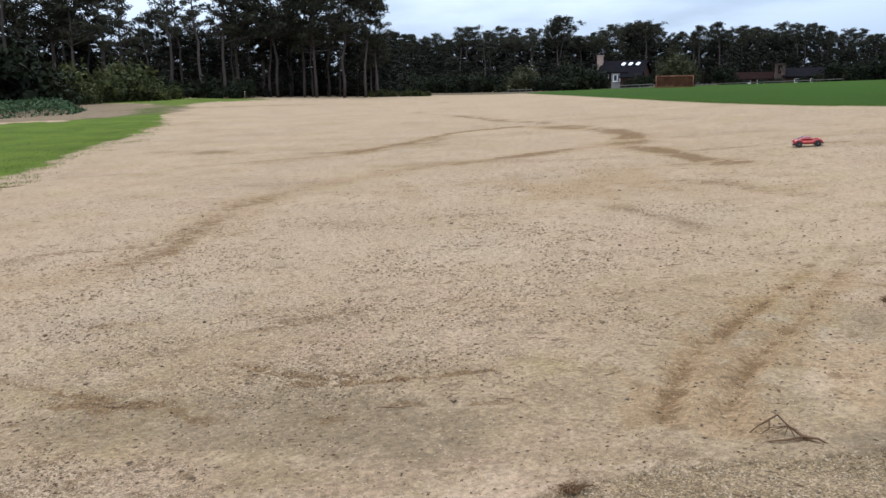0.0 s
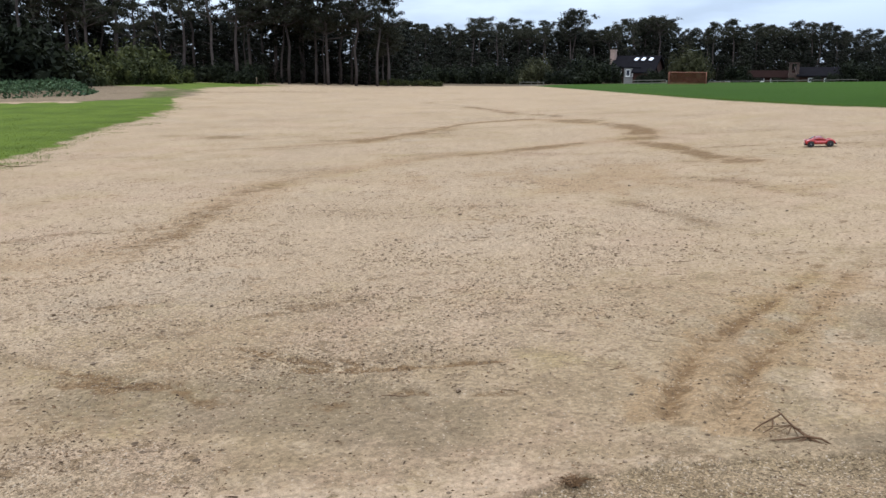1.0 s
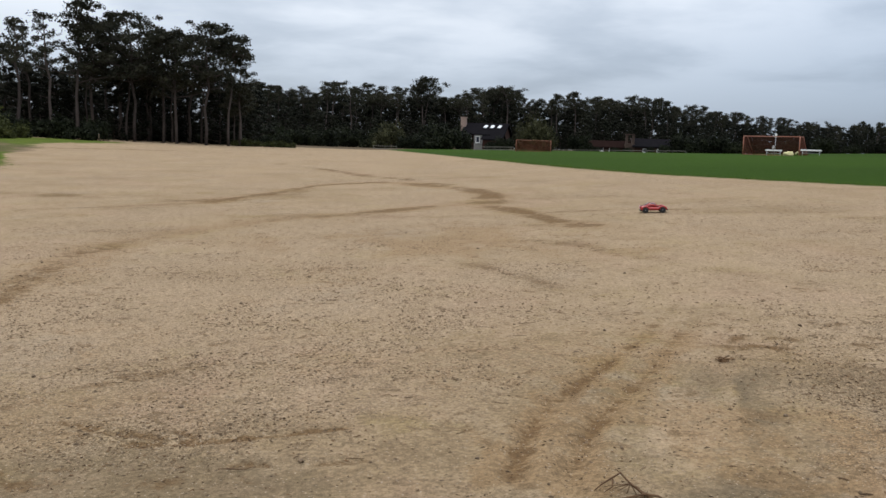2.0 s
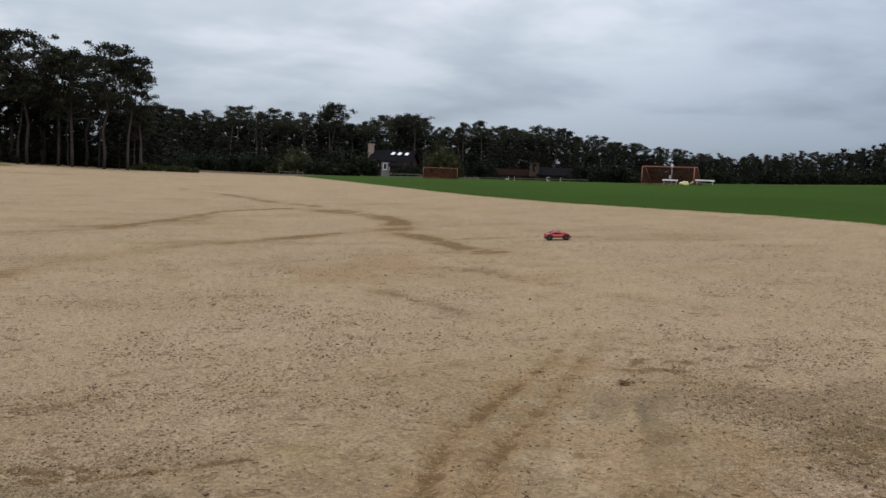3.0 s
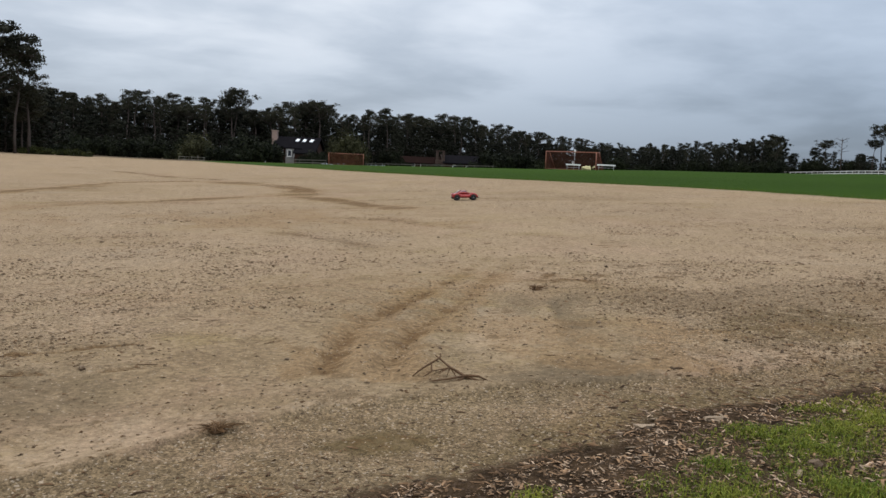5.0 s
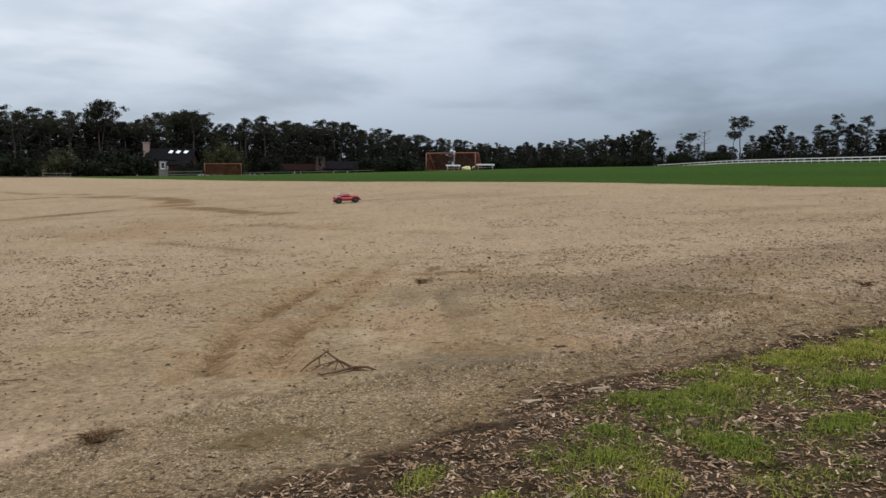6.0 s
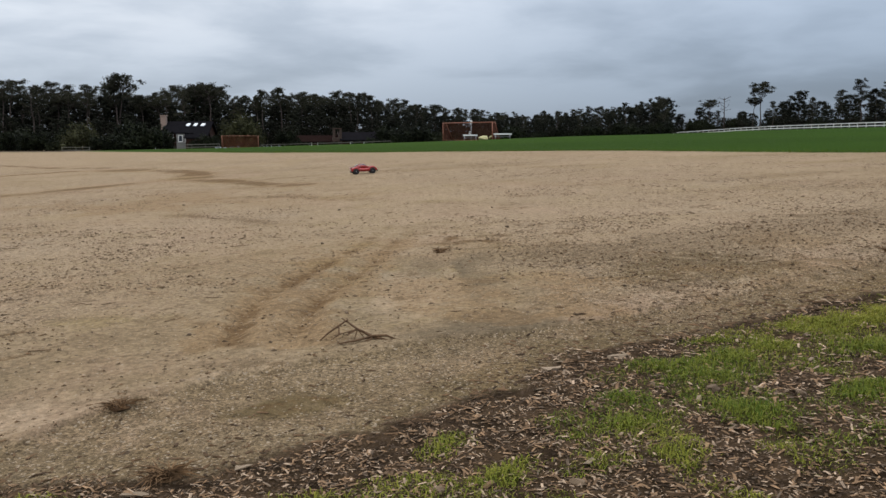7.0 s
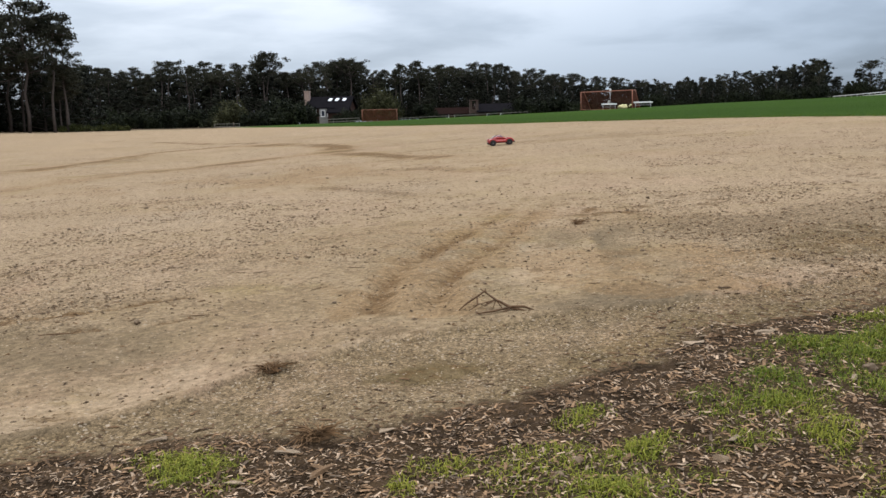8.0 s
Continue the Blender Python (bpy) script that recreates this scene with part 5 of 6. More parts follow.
def toy_car(place):
    """A radio-controlled coupe: lacquered shell, glazed cabin, flared arches, louvred rear deck and knobbly wheels; the nose points along +x."""
    ob = thing("toy_car", "red radio-controlled toy coupe with black stripe on gravel", "toy car", place)
    shell = part("shell", loft("shell", [(-0.245, 0.115, 0.075, 0.115, 0.05), (-0.235, 0.128, 0.060, 0.132, 0.08), (-0.16, 0.132, 0.050, 0.138, 0.12), (-0.05, 0.128, 0.045, 0.125, 0.14),
                                         (0.07, 0.126, 0.045, 0.120, 0.14), (0.17, 0.126, 0.048, 0.112, 0.16), (0.225, 0.112, 0.055, 0.095, 0.2), (0.248, 0.085, 0.062, 0.082, 0.1)], (RED,)), ob)
    part("tail_panel", box_mesh("tail_panel", (0.008, 0.225, 0.042), RED, (-0.247, 0, 0.098), 0.003), shell, "upright red tail panel")
    for n in range(6):
        part("badge", box_mesh("badge", (0.002, 0.009, 0.010), STICKER, (-0.2525, -0.030 + 0.012 * n, 0.104)), shell, "pale lettering bar")
    part("plate", box_mesh("plate", (0.003, 0.026, 0.013), STICKER, (-0.2525, -0.092, 0.080)), shell, "small white sticker")
    part("rear_bumper", box_mesh("rear_bumper", (0.03, 0.19, 0.03), BLACK, (-0.235, 0, 0.052), 0.006), ob)
    part("front_bumper", box_mesh("front_bumper", (0.035, 0.15, 0.018), BLACK, (0.248, 0, 0.052), 0.006), ob)
    cabin = part("cabin", loft("cabin", [(-0.175, 0.098, 0.115, 0.137, 0.2), (-0.12, 0.100, 0.115, 0.168, 0.30), (-0.05, 0.098, 0.115, 0.190, 0.32), (0.01, 0.096, 0.112, 0.188, 0.32),
                                         (0.06, 0.094, 0.110, 0.155, 0.3), (0.11, 0.088, 0.106, 0.122, 0.2)], (RED,), 16, 3.0), ob)
    part("windscreen", mesh_of("windscreen", [(0.030, -0.062, 0.182), (0.030, 0.062, 0.182), (0.098, 0.076, 0.133), (0.098, -0.076, 0.133)], [(0, 1, 2, 3)], (GLASS,)), cabin)
    for s in (-1, 1):
        part("side_window", mesh_of("side_window", [(-0.10, s * 0.092, 0.150), (0.045, s * 0.090, 0.148), (0.005, s * 0.074, 0.182), (-0.055, s * 0.075, 0.184)], [(0, 1, 2, 3)], (GLASS,)), cabin)
    deck = part("rear_window", mesh_of("rear_window", [(-0.168, -0.072, 0.146), (-0.168, 0.072, 0.146), (-0.092, 0.062, 0.183), (-0.092, -0.062, 0.183)], [(0, 1, 2, 3)], (BLACK,)), cabin, "black open rear deck")
    for s in (-1, 1):
        part("strut", tube_mesh("strut", [(-0.166, s * 0.066, 0.150), (-0.096, -s * 0.058, 0.186)], [0.003, 0.003], CHROME, 5), deck, "thin metal brace")
    part("roof_stripe", loft("roof_stripe", [(-0.085, 0.021, 0.176, 0.1885, 0), (-0.05, 0.021, 0.182, 0.1925, 0), (0.01, 0.021, 0.180, 0.1905, 0), (0.028, 0.021, 0.172, 0.1845, 0)], (BLACK,), 8, 6), cabin)
    part("hood_stripe", loft("hood_stripe", [(0.105, 0.021, 0.10, 0.1225, 0), (0.17, 0.021, 0.095, 0.1140, 0), (0.225, 0.020, 0.08, 0.0975, 0)], (BLACK,), 8, 6), shell)
    part("tail_stripe", box_mesh("tail_stripe", (0.06, 0.042, 0.004), BLACK, (-0.205, 0, 0.1375)), shell)
    part("lip_spoiler", box_mesh("lip_spoiler", (0.03, 0.232, 0.008), RED, (-0.238, 0, 0.131), 0.003), shell)
    for sx in (-1, 1):
        for sy in (-1, 1):
            arch = [tube([(sx * 0.155 + 0.072 * math.cos(a), sy * 0.128, 0.058 + 0.066 * math.sin(a)) for a in np.linspace(0.05, math.pi - 0.05, 10)], [0.017] * 10, 8)]
            v, f = joined(arch)
            part("wheel_arch", mesh_of("wheel_arch", v, f, (RED,), True), shell)
            tyre_bm = bmesh.new()
            bmesh.ops.create_cone(tyre_bm, cap_ends=True, segments=24, radius1=0.055, radius2=0.055, depth=0.058)
            bmesh.ops.bevel(tyre_bm, geom=[e for e in tyre_bm.edges if abs(e.verts[0].co.z - e.verts[1].co.z) < 1e-5], offset=0.012, segments=3, affect="EDGES", profile=0.5)
            for k, v in enumerate(tyre_bm.verts):
                v.co.xy *= 1 + 0.04 * math.sin(12 * math.atan2(v.co.y, v.co.x))
            at = Matrix.Translation((sx * 0.155, sy * 0.122, 0.055)) @ Matrix.Rotation(math.pi / 2, 4, "X")
            wheel = part("wheel", from_bm("tyre", tyre_bm, RUBBER, flat=False), ob, "knobbly black tyre", at=at)
            rim_bm = bmesh.new()
            bmesh.ops.create_cone(rim_bm, cap_ends=True, segments=16, radius1=0.030, radius2=0.026, depth=0.064)
            part("rim", from_bm("rim", rim_bm, BLACK), wheel)
            part("hub", box_mesh("hub", (0.012, 0.012, 0.068), CHROME), wheel)
    return ob


def settle(x, y, turn, reach):
    """A place on sloping ground, leaning with it."""
    z = surface([x, x + reach, x - reach, x, x], [y, y, y, y + reach, y - reach])
    up = Vector((-(z[1] - z[2]) / (2 * reach), -(z[3] - z[4]) / (2 * reach), 1)).normalized()
    lean = Vector((0, 0, 1)).rotation_difference(up).to_matrix().to_4x4()
    return Matrix.Translation((x, y, float(z[1:].mean()) - 0.002)) @ lean @ Matrix.Rotation(radians(turn), 4, "Z")


toy_car(settle(5.90, 15.0, -14, 0.2))


# ---- on the gravel ----
def fallen_branch():
    """A small dead branch lying on the gravel: a forked stem whose middle stands up off the ground."""
    ob = thing("branch", "small forked dead branch lying on the gravel", "branch", Matrix.Translation((1.25, 2.85, float(surface(1.25, 2.85)[0]))))
    main = [(0.125, -0.135, 0.006), (0.078, -0.085, 0.016), (0.040, -0.02, 0.036), (0.016, 0.03, 0.058), (0.0, 0.045, 0.070)]
    part("stem", tube_mesh("stem", main, [0.004, 0.006, 0.0046, 0.0034, 0.002], STICK, 7), ob)
    arm = [(0.016, 0.03, 0.064), (-0.022, 0.02, 0.046), (-0.07, 0.004, 0.026), (-0.105, -0.01, 0.005)]
    part("side_shoot", tube_mesh("side_shoot", arm, [0.0035, 0.0044, 0.0036, 0.002], STICK, 6), ob)
    part("side_shoot", tube_mesh("side_shoot", [(0.07, -0.085, 0.018), (0.0, -0.10, 0.012), (-0.07, -0.105, 0.008)], [0.005, 0.004, 0.002], STICK, 6), ob)
    part("side_shoot", tube_mesh("side_shoot", [(0.075, -0.09, 0.02), (0.12, -0.11, 0.022), (0.165, -0.145, 0.004)], [0.006, 0.005, 0.002], STICK, 6), ob)
    part("side_shoot", tube_mesh("side_shoot", [(-0.022, 0.02, 0.046), (-0.03, -0.01, 0.02), (-0.07, -0.03, 0.006)], [0.004, 0.003, 0.0015], STICK, 5), ob)
    rng = random.Random(4)
    for _ in range(34):
        u = rng.choice(main[:3])
        tip = (u[0] + rng.uniform(-0.10, 0.07), u[1] + rng.uniform(-0.05, 0.04), max(0.003, u[2] - rng.uniform(0.0, 0.06)))
        part("twig", tube_mesh("twig", [u, tip], [0.0028, 0.0012], STICK, 4), ob)


fallen_branch()


def grass_tuft(name, x, y, rad, blades, label, mat=STRAW, seed=1):
    """An uprooted tuft: root clod with many dry blades."""
    rng = np.random.default_rng(seed)
    ob = thing(name, label, "grass tuft", Matrix.Translation((x, y, float(surface(x, y)[0]))))
    bm = bmesh.new()
    bmesh.ops.create_icosphere(bm, subdivisions=2, radius=1)
    for v in bm.verts:
        v.co = Vector((v.co.x * rad, v.co.y * rad * 0.7, max(v.co.z, -0.2) * rad * 0.4)) * (1 + 0.5 * noise.noise(v.co * 2.5))
    part("root_clod", from_bm("root_clod", bm, DEBRIS, flat=False), ob)
    pieces = []
    for _ in range(blades):
        a, l = rng.uniform(0, 6.28), rad * rng.uniform(0.8, 2.4)
        b = np.array([rng.normal(0, rad * 0.4), rng.normal(0, rad * 0.3), rad * 0.25])
        tip = b + (l * math.cos(a), l * math.sin(a) * 0.8, rad * rng.uniform(-0.2, 0.7))
        tip[2] = max(tip[2], 0.002)
        pieces.append(tube([b, (b + tip) / 2 + (0, 0, rad * 0.2), tip], [0.0022, 0.0018, 0.0006], 3))
    v, f = joined(pieces)
    part("dry_grass", mesh_of("dry_grass", v, f, (mat,)), ob)


grass_tuft("grass_tuft", 0.40, 2.41, 0.030, 70, "dry uprooted grass tuft on the gravel", seed=2)
grass_tuft("grass_tuft", 2.54, 4.70, 0.034, 40, "dark dry grass tuft on the gravel", seed=3)
grass_tuft("grass_tuft", 4.47, 2.98, 0.035, 40, "dark dry grass tuft near the verge", seed=4)
grass_tuft("grass_tuft", 0.45, 1.83, 0.035, 90, "flattened dry grass tuft at the mulch edge", seed=6)


def stone_mesh(name, seed, mat, sub=2, flat=0.65):
    bm = bmesh.new()
    bmesh.ops.create_icosphere(bm, subdivisions=sub, radius=1)
    off = Vector((seed * 3.1, seed * 1.7, seed))
    for v in bm.verts:
        v.co = Vector((v.co.x, v.co.y * 0.75, v.co.z * flat)) * (0.85 + 0.55 * noise.noise(v.co * 1.1 + off) + 0.2 * noise.noise(v.co * 3 + off))
    return from_bm(name, bm, mat)


def lone_stones():
    """Single stones that stand out on the gravel and in the verge: place and size."""
    shapes = [stone_mesh("stone", k, STONE) for k in range(5)]
    rng = random.Random(8)
    spots = [(-1.70, 4.94, 0.030), (-0.70, 4.18, 0.030), (0.74, 4.49, 0.024), (-0.73, 7.15, 0.036), (2.40, 3.67, 0.026), (-0.03, 3.32, 0.032), (0.74, 3.26, 0.02), (2.06, 5.65, 0.03),
             (-1.94, 3.74, 0.024), (0.60, 2.55, 0.018), (2.88, 3.66, 0.025), (1.95, 1.66, 0.042), (2.12, 1.50, 0.035), (1.25, 1.33, 0.03), (0.58, 1.50, 0.022), (0.97, 1.45, 0.03), (0.9, 1.40, 0.025),
             (3.55, 5.6, 0.03), (-2.6, 6.4, 0.034), (1.3, 6.9, 0.03), (-0.2, 8.6, 0.04), (3.1, 8.3, 0.035), (-3.4, 10.2, 0.04), (1.9, 10.6, 0.035), (0.03, 4.0, 0.018), (1.42, 3.33, 0.017)]
    for n, (x, y, s) in enumerate(spots):
        at = Matrix.Translation((x, y, float(surface(x, y)[0]) + s * 0.12)) @ Matrix.Rotation(rng.uniform(0, 6.28), 4, "Z") @ Matrix.Scale(s * 0.62, 4)
        ob = new("stone", shapes[n % 5])
        ob.matrix_basis = at
        tagged(ob, "rough grey stone lying in the mulch" if y < 1.8 else "rough grey-brown stone lying on the gravel", "stone", "loose stones")


lone_stones()


def lone_sticks():
    """Short dead sticks and dark scraps on the gravel: place, length and turn."""
    rng = random.Random(12)
    for x, y, l, turn in ((-1.62, 3.40, 0.16, 15), (-1.50, 3.36, 0.12, -8), (0.40, 4.26, 0.13, 170), (0.52, 4.22, 0.10, 10), (-0.05, 3.38, 0.09, 60), (0.20, 3.32, 0.12, 175), (0.98, 4.06, 0.10, 160), (0.72, 3.62, 0.08, 30),
                          (-0.3, 3.24, 0.2, 8), (3.05, 3.1, 0.14, 5), (1.80, 3.02, 0.08, 175), (2.9, 4.0, 0.15, 12), (3.8, 3.2, 0.2, 3), (-2.2, 5.3, 0.14, 20), (-3.8, 7.9, 0.3, 8), (-9.2, 15.8, 1.2, 5),
                          (1.55, 6.0, 0.2, 15), (2.6, 2.42, 0.2, 5), (3.3, 2.50, 0.25, 8)):
        l *= 0.75
        pts = [(l * (k / 4 - 0.5), rng.uniform(-0.13, 0.13) * l, 0.003 + 0.05 * l * rng.random()) for k in range(5)]
        ob = new("stick", tube_mesh("stick", pts, [0.003 * l + 0.001, 0.008 * l + 0.0012, 0.010 * l + 0.001, 0.007 * l + 0.001, 0.003 * l], STICK, 6))
        ob.matrix_basis = stand(x, y, turn)
        tagged(ob, "short dark dead stick lying on the gravel", "stick", "sticks on the gravel")


lone_sticks()


# ---- stuff too small to count, and the pieces of the verge ----
def scatter(name, n, seed, low, high, size, long, mat, label, keep, sink=0.3, spread=0.5, tilt=0.05):
    """Very many small angular bits on the ground, in one mesh; keep thins them out by place."""
    rng = np.random.default_rng(seed)
    az, r = np.radians(rng.uniform(-38, 66, n * 3)), low * (high / low) ** rng.uniform(0, 1, n * 3) ** 0.85
    x, y = HUB[0] + r * np.sin(az), HUB[1] + r * np.cos(az)
    chosen = rng.uniform(0, 1, len(x)) < keep(x, y)
    x, y, r = x[chosen][:n], y[chosen][:n], r[chosen][:n]
    n = len(x)
    s = size * np.minimum(np.exp(rng.normal(0, spread, n)), 2.4) * np.clip(r / 4, 0.5, 1.8) ** 0.5
    z = surface(x, y)
    base = np.array([(1, 0, 0), (-1, 0, 0), (0, 1, 0), (0, -1, 0), (0, 0, 1)], float)
    if long > 1.7:
        base[:4, :2] = (1, 0.7), (-1, -0.65), (-1, 0.7), (1, -0.7)
        base[4, :2] = 0.3, 0.1
    base[:4, 2] = -0.5
    pts = base[None] * rng.uniform(0.6, 1.2, (n, 5, 3)) + rng.normal(0, 0.22 if long < 1.7 else 0.14, (n, 5, 3))
    pts = pts * np.array([long, 0.75, 0.42 if long < 1.7 else 0.28])
    pts[..., 2] += pts[..., 0] * rng.normal(0, tilt, n)[:, None]
    turn = rng.uniform(0, 6.28, n)
    c, q = np.cos(turn)[:, None], np.sin(turn)[:, None]
    px, py = pts[..., 0] * c - pts[..., 1] * q, pts[..., 0] * q + pts[..., 1] * c
    verts = np.stack([x[:, None] + px * s[:, None], y[:, None] + py * s[:, None], z[:, None] + (pts[..., 2] + sink) * s[:, None]], -1).reshape(-1, 3)
    tri = np.array([(0, 2, 4), (2, 1, 4), (1, 3, 4), (3, 0, 4)])
    faces = (np.arange(n)[:, None, None] * 5 + tri[None]).reshape(-1, 3)
    return tagged(new(name, mesh_of(name, verts, faces, (mat,))), label, "gravel", kind="stuff")


def on_edge(x, y):
    d = inside(x, y, VERGE)
    return np.clip(np.where(d > 0.03, 0, np.exp(d / (0.10 + 0.10 * smooth(x, 1.2, 2.2)))), 0, 1)


def on_stony(x, y):
    z = zones(x, y)
    heap = 1 - smooth(np.hypot((x - 1.2) / 0.6, (y - 2.6) / 0.16), 0.6, 1.3)
    return np.clip((1 - z["verge"]) * (1 - z["field"]) * (1 - z["lawn"]) * (0.01 + 0.9 * z["stony"] + 0.6 * z["coarse"] + 0.6 * heap), 0, 1)


def on_coarse(x, y):
    z = zones(x, y)
    return np.clip((1 - z["verge"]) * (1 - z["field"]) * 0.9 * z["coarse"] * smooth(fractal(x * 3, y * 3, 4, 85), 0.30, 0.60), 0, 1)


def on_open(x, y):
    z = zones(x, y)
    return (1 - z["verge"]) * (1 - z["field"]) * (1 - z["lawn"]) * (1 - 0.7 * z["silt"]) * np.clip(0.06 + (0.25 + 0.7 * z["grit"]) * smooth(fractal(x * 1.6, y * 1.6, 5, 83), 0.42, 0.62) + 0.5 * z["coarse"], 0, 1)


scatter("gravel_stones", 38000, 101, 1.6, 6, 0.0020, 1.1, PEBBLE, "small pale angular stones strewn over the lot", on_stony)
scatter("pale_grit", 15000, 107, 2.2, 22, 0.0020, 1.1, PEBBLE, "small pale stones loose on the gravel lot", on_open)
scatter("dark_scraps", 44000, 102, 1.9, 40, 0.0033, 1.6, DEBRIS, "dark scraps of bark and stone on the gravel", on_open, spread=0.6)
scatter("far_crumbs", 22000, 109, 3.2, 34, 0.0054, 1.5, CLOD, "brown crumbs of earth scattered over the open gravel", on_open, 0.2, 0.5, 0.0)
scatter("coarse_stones", 16000, 110, 2.4, 9, 0.0042, 1.3, DEBRIS, "dark coarse stones and chips lying thick on the gravel", on_coarse, spread=0.6)
scatter("earth_clods", 4500, 106, 2.4, 40, 0.0040, 1.2, CLOD, "brown crumbled clods of earth on the gravel", on_open)
scatter("bark_litter", 20000, 103, 1.5, 7, 0.0050, 2.0, DEBRIS, "dark bark litter along the mulch edge", on_edge, spread=0.6)


def chip_mesh(name, seed, mat):
    """A split flake of bark: an uneven wedge with worn edges."""
    rng = random.Random(seed)
    bm = bmesh.new()
    bmesh.ops.create_cube(bm, size=1)
    slim = rng.uniform(0.15, 0.5)
    for v in bm.verts:
        v.co = Vector((v.co.x * rng.uniform(0.6, 1.4) + rng.uniform(-0.25, 0.25), v.co.y * slim * rng.uniform(0.4, 1.3), v.co.z * rng.uniform(0.06, 0.2)))
    bmesh.ops.subdivide_edges(bm, edges=[e for e in bm.edges if e.calc_length() > 0.6], cuts=1)
    for v in bm.verts:
        v.co += Vector((rng.uniform(-0.10, 0.10), rng.uniform(-0.08, 0.08), rng.uniform(-0.04, 0.06)))
    return from_bm(name, bm, mat)


def mulch_chips():
    rng = np.random.default_rng(21)
    shapes = [chip_mesh("wood_chip", 30 + k, CHIP_PALE if k % 3 == 0 else CHIP) for k in range(12)]

    def lay(n):
        x, y = rng.uniform(-0.7, 5.0, n), rng.uniform(0.55, 2.4, n)
        d = inside(x, y, VERGE)
        g = grassiness(x, y)
        ok = (d + 0.10 * rng.normal(0, 1, n) > 0.0) & (rng.uniform(0, 1, n) > 0.75 * g)
        return x[ok], y[ok]

    x, y = lay(560)
    x, y = x[:285], y[:285]
    z = surface(x, y)
    for k in range(len(x)):
        ob = new("wood_chip", shapes[k % 12])
        ob.parent = verge
        s = float(0.019 * np.exp(rng.normal(0, 0.4)))
        ob.matrix_basis = Matrix.Translation((x[k], y[k], z[k] + 0.007)) @ Euler((rng.normal(0, 0.3), rng.normal(0, 0.25), rng.uniform(0, 6.28))).to_matrix().to_4x4() @ Matrix.Scale(s, 4)


def in_mulch(x, y):
    return np.clip((inside(x, y, VERGE) + 0.0 + 0.32 * (fractal(x * 7, y * 7, 3, 91) - 0.5) > 0) * (1 - 0.8 * grassiness(x, y)), 0, 1)


def along_tracks(x, y):
    z = zones(x, y)
    return np.clip(z["track"] * 1.5 - 0.25, 0, 1) * (1 - z["verge"])


scatter("bark_mulch", 48000, 104, 0.9, 6.0, 0.0042, 1.8, CHIP, "loose brown bark mulch spread over the verge", in_mulch, 0.5, 0.5, 0.25)
scatter("pale_chips", 26000, 108, 0.9, 6.0, 0.0039, 1.75, CHIP_LIGHT, "bleached pinkish-grey wood chips strewn over the verge", in_mulch, 0.7, 0.45, 0.25)
scatter("track_crumbs", 5000, 105, 2.5, 30, 0.0046, 1.5, DEBRIS, "dark crumbs of earth thrown up along wheel marks", along_tracks)
mulch_chips()


def big_chips():
    for x, y, s, turn in ((1.70, 2.11, 0.10, 5), (0.08, 1.98, 0.07, 10), (1.86, 1.62, 0.07, 50), (1.33, 1.40, 0.06, 30), (0.25, 1.62, 0.05, -20), (1.95, 2.12, 0.11, 4), (0.62, 1.78, 0.06, 10), (2.45, 1.75, 0.07, 20)):
        ob = new("wood_piece", chip_mesh("wood_piece", int(x * 100), CHIP_PALE))
        ob.matrix_basis = stand(x, y, turn, -0.006) @ Matrix.Scale(s * 0.62, 4)
        tagged(ob, "flat pale piece of weathered wood on the verge", "wood piece", "wood pieces on the verge")


big_chips()


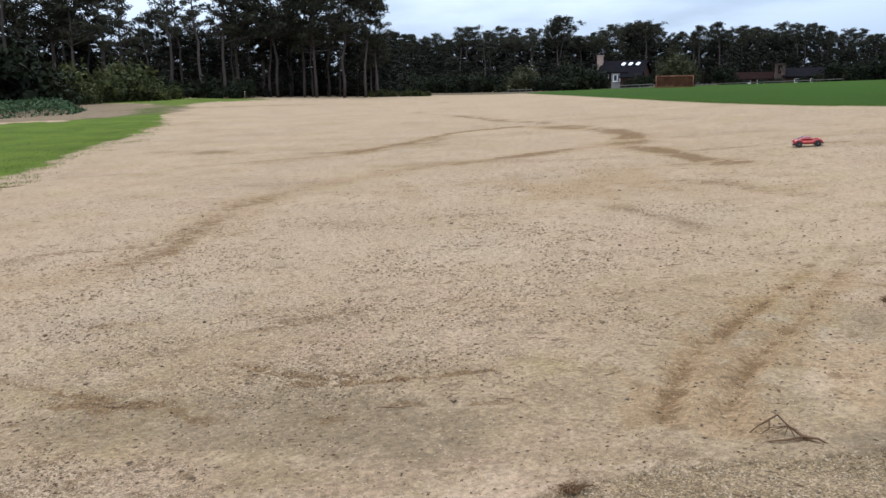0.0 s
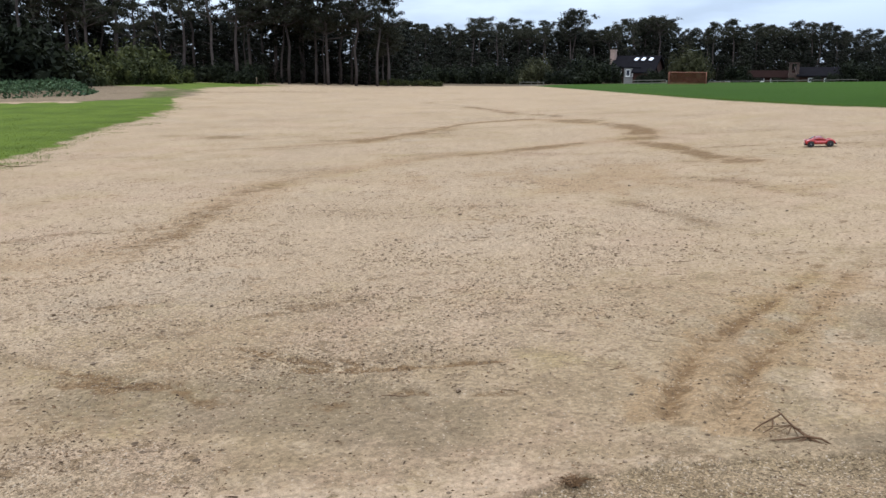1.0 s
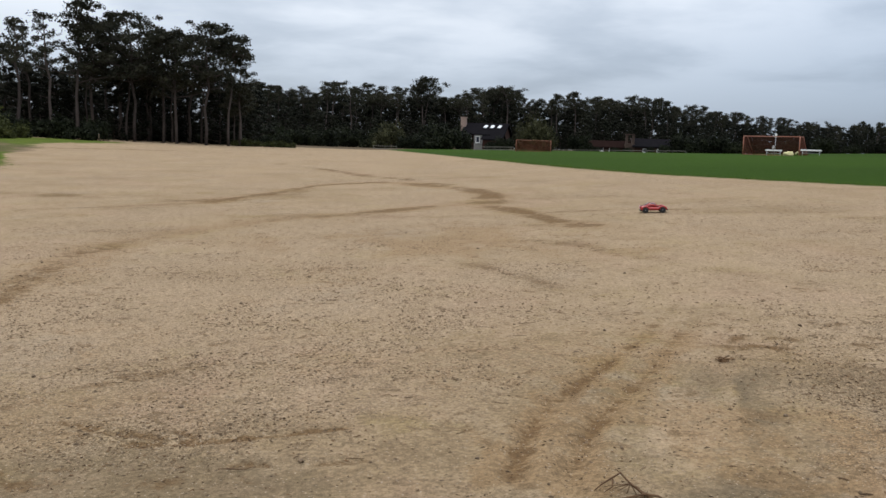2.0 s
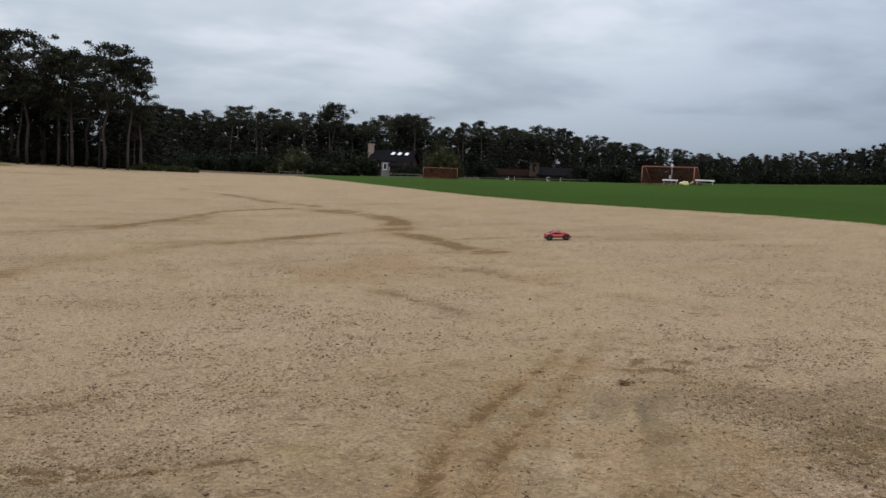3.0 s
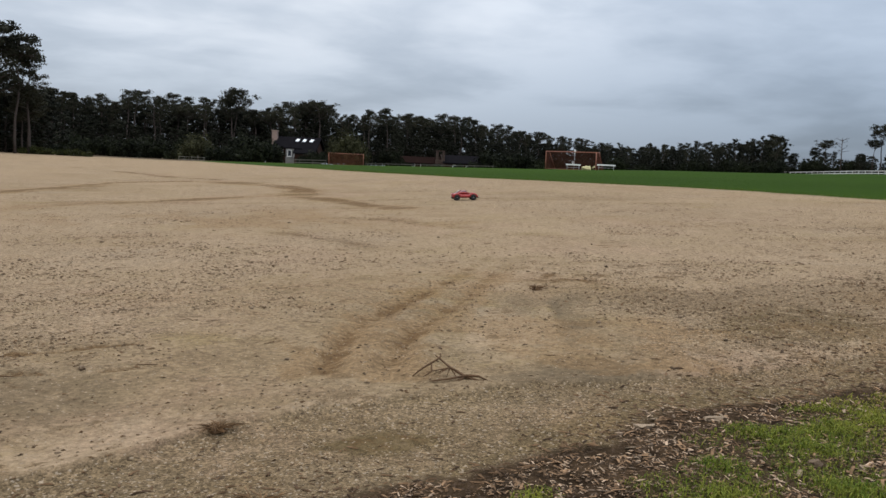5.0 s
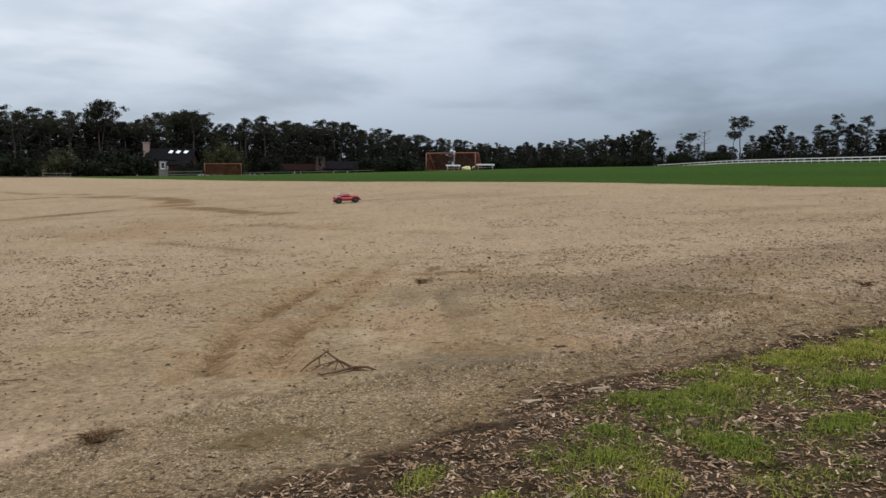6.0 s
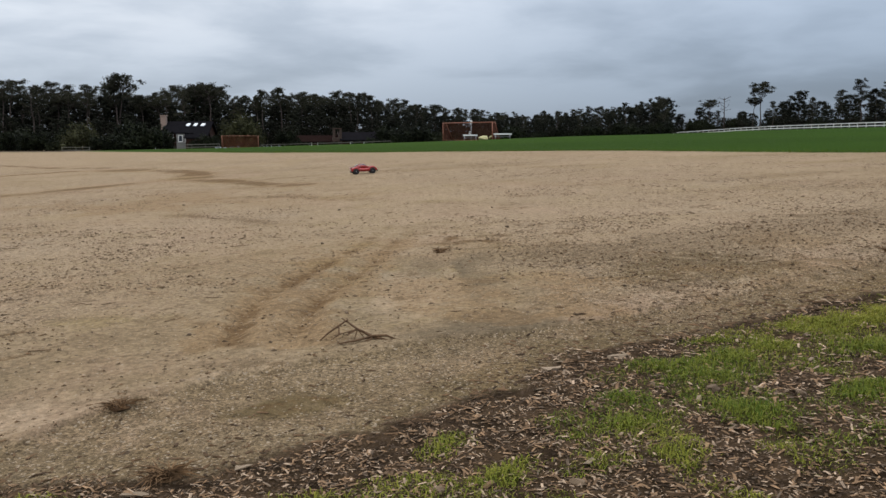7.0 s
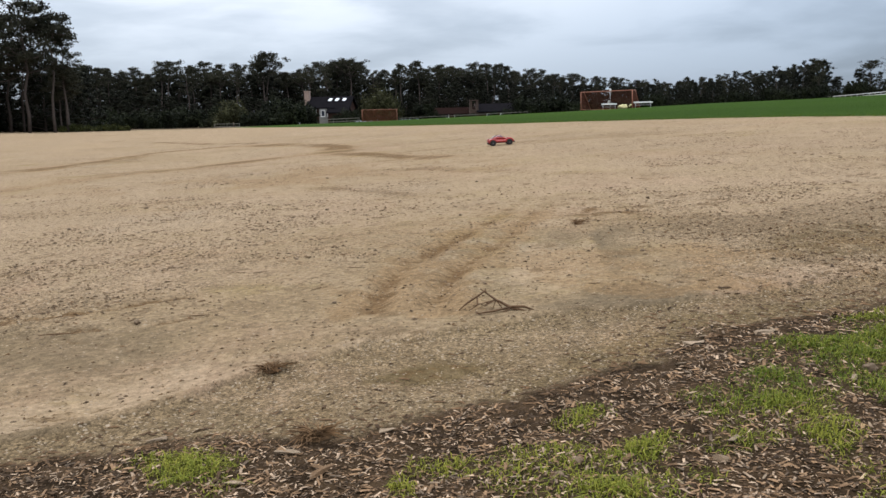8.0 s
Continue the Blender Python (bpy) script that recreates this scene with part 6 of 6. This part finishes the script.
def verge_grass():
    """Blades of grass in ragged patches, each blade bent and tapered."""
    rng = np.random.default_rng(31)
    n = 420000
    x, y = rng.uniform(-0.7, 5.0, n), rng.uniform(0.6, 2.5, n)
    g = grassiness(x, y)
    ok = rng.uniform(0, 1, n) < 0.95 * g**1.1 * smooth(y, 0.6, 1.05)
    x, y, g = x[ok][:95000], y[ok][:95000], g[ok][:95000]
    n = len(x)
    z = surface(x, y) - 0.003
    l = rng.uniform(0.010, 0.040, n) * (0.45 + 0.6 * g)
    a = rng.uniform(0, 6.28, n)
    lean = rng.uniform(0.3, 1.7, n)
    w = rng.uniform(0.0008, 0.0017, n)
    dx, dy = np.cos(a), np.sin(a)
    sx, sy = -dy * w, dx * w
    mx, my, mz = x + dx * l * lean * 0.3, y + dy * l * lean * 0.3, z + l * 0.62
    tx, ty, tz = x + dx * l * lean, y + dy * l * lean, z + l * (1.0 - 0.42 * lean)
    verts = np.stack([np.stack(p, -1) for p in ((x - sx, y - sy, z), (x + sx, y + sy, z), (mx + sx * 0.8, my + sy * 0.8, mz), (mx - sx * 0.8, my - sy * 0.8, mz), (tx, ty, tz))], 1).reshape(-1, 3)
    k = np.arange(n)[:, None] * 5
    faces = (k + np.array([[0, 1, 2, 3]])).tolist() + (k + np.array([[3, 2, 4]])).tolist()
    tagged(new("verge_grass", mesh_of("verge_grass", verts, faces, (BLADE,))), "patchy fresh green grass growing through the mulch", "grass", kind="stuff")


verge_grass()


def border_grass(name, n, seed, low, high, spread, keep, tall, label):
    """Upright blades that fray the edge of mown grass."""
    rng = np.random.default_rng(seed)
    az, r = np.radians(rng.uniform(*spread, n * 14)), rng.uniform(low, high, n * 14)
    x, y = HUB[0] + r * np.sin(az), HUB[1] + r * np.cos(az)
    ok = rng.uniform(0, 1, len(x)) < keep(x, y)
    x, y = x[ok][:n], y[ok][:n]
    n = len(x)
    z = surface(x, y)
    a, l = rng.uniform(0, 6.28, n), tall * rng.uniform(0.5, 1.3, n)
    w = 0.006 * rng.uniform(0.6, 1.3, n)
    tip = np.stack([x + np.cos(a) * l * 0.5, y + np.sin(a) * l * 0.5, z + l], -1)
    verts = np.stack([np.stack([x - w, y, z - 0.01], -1), np.stack([x + w, y, z - 0.01], -1), tip], 1).reshape(-1, 3)
    tagged(new(name, mesh_of(name, verts, np.arange(3 * n).reshape(-1, 3), (TURF_BLADE,))), label, "grass", kind="stuff")


def lawn_rim(x, y):
    d = inside(x, y, LAWN) + 2.2 * (fractal(x * 1.1, y * 1.1, 4, 3) - 0.5)
    return np.where((d > -0.5) & (d < 6), 0.3 + 0.7 * np.exp(-np.abs(d)), 0)


def field_rim(x, y):
    d = inside(x, y, FIELD)
    return np.where((d > -0.15) & (d < 0.7), 1.0, 0)


border_grass("lawn_blades", 16000, 41, 14, 48, (-37, -12), lawn_rim, 0.030, "ragged green blades along the lawn edge")
border_grass("field_blades", 6000, 42, 16, 60, (8, 62), field_rim, 0.06, "short green blades along the field edge")
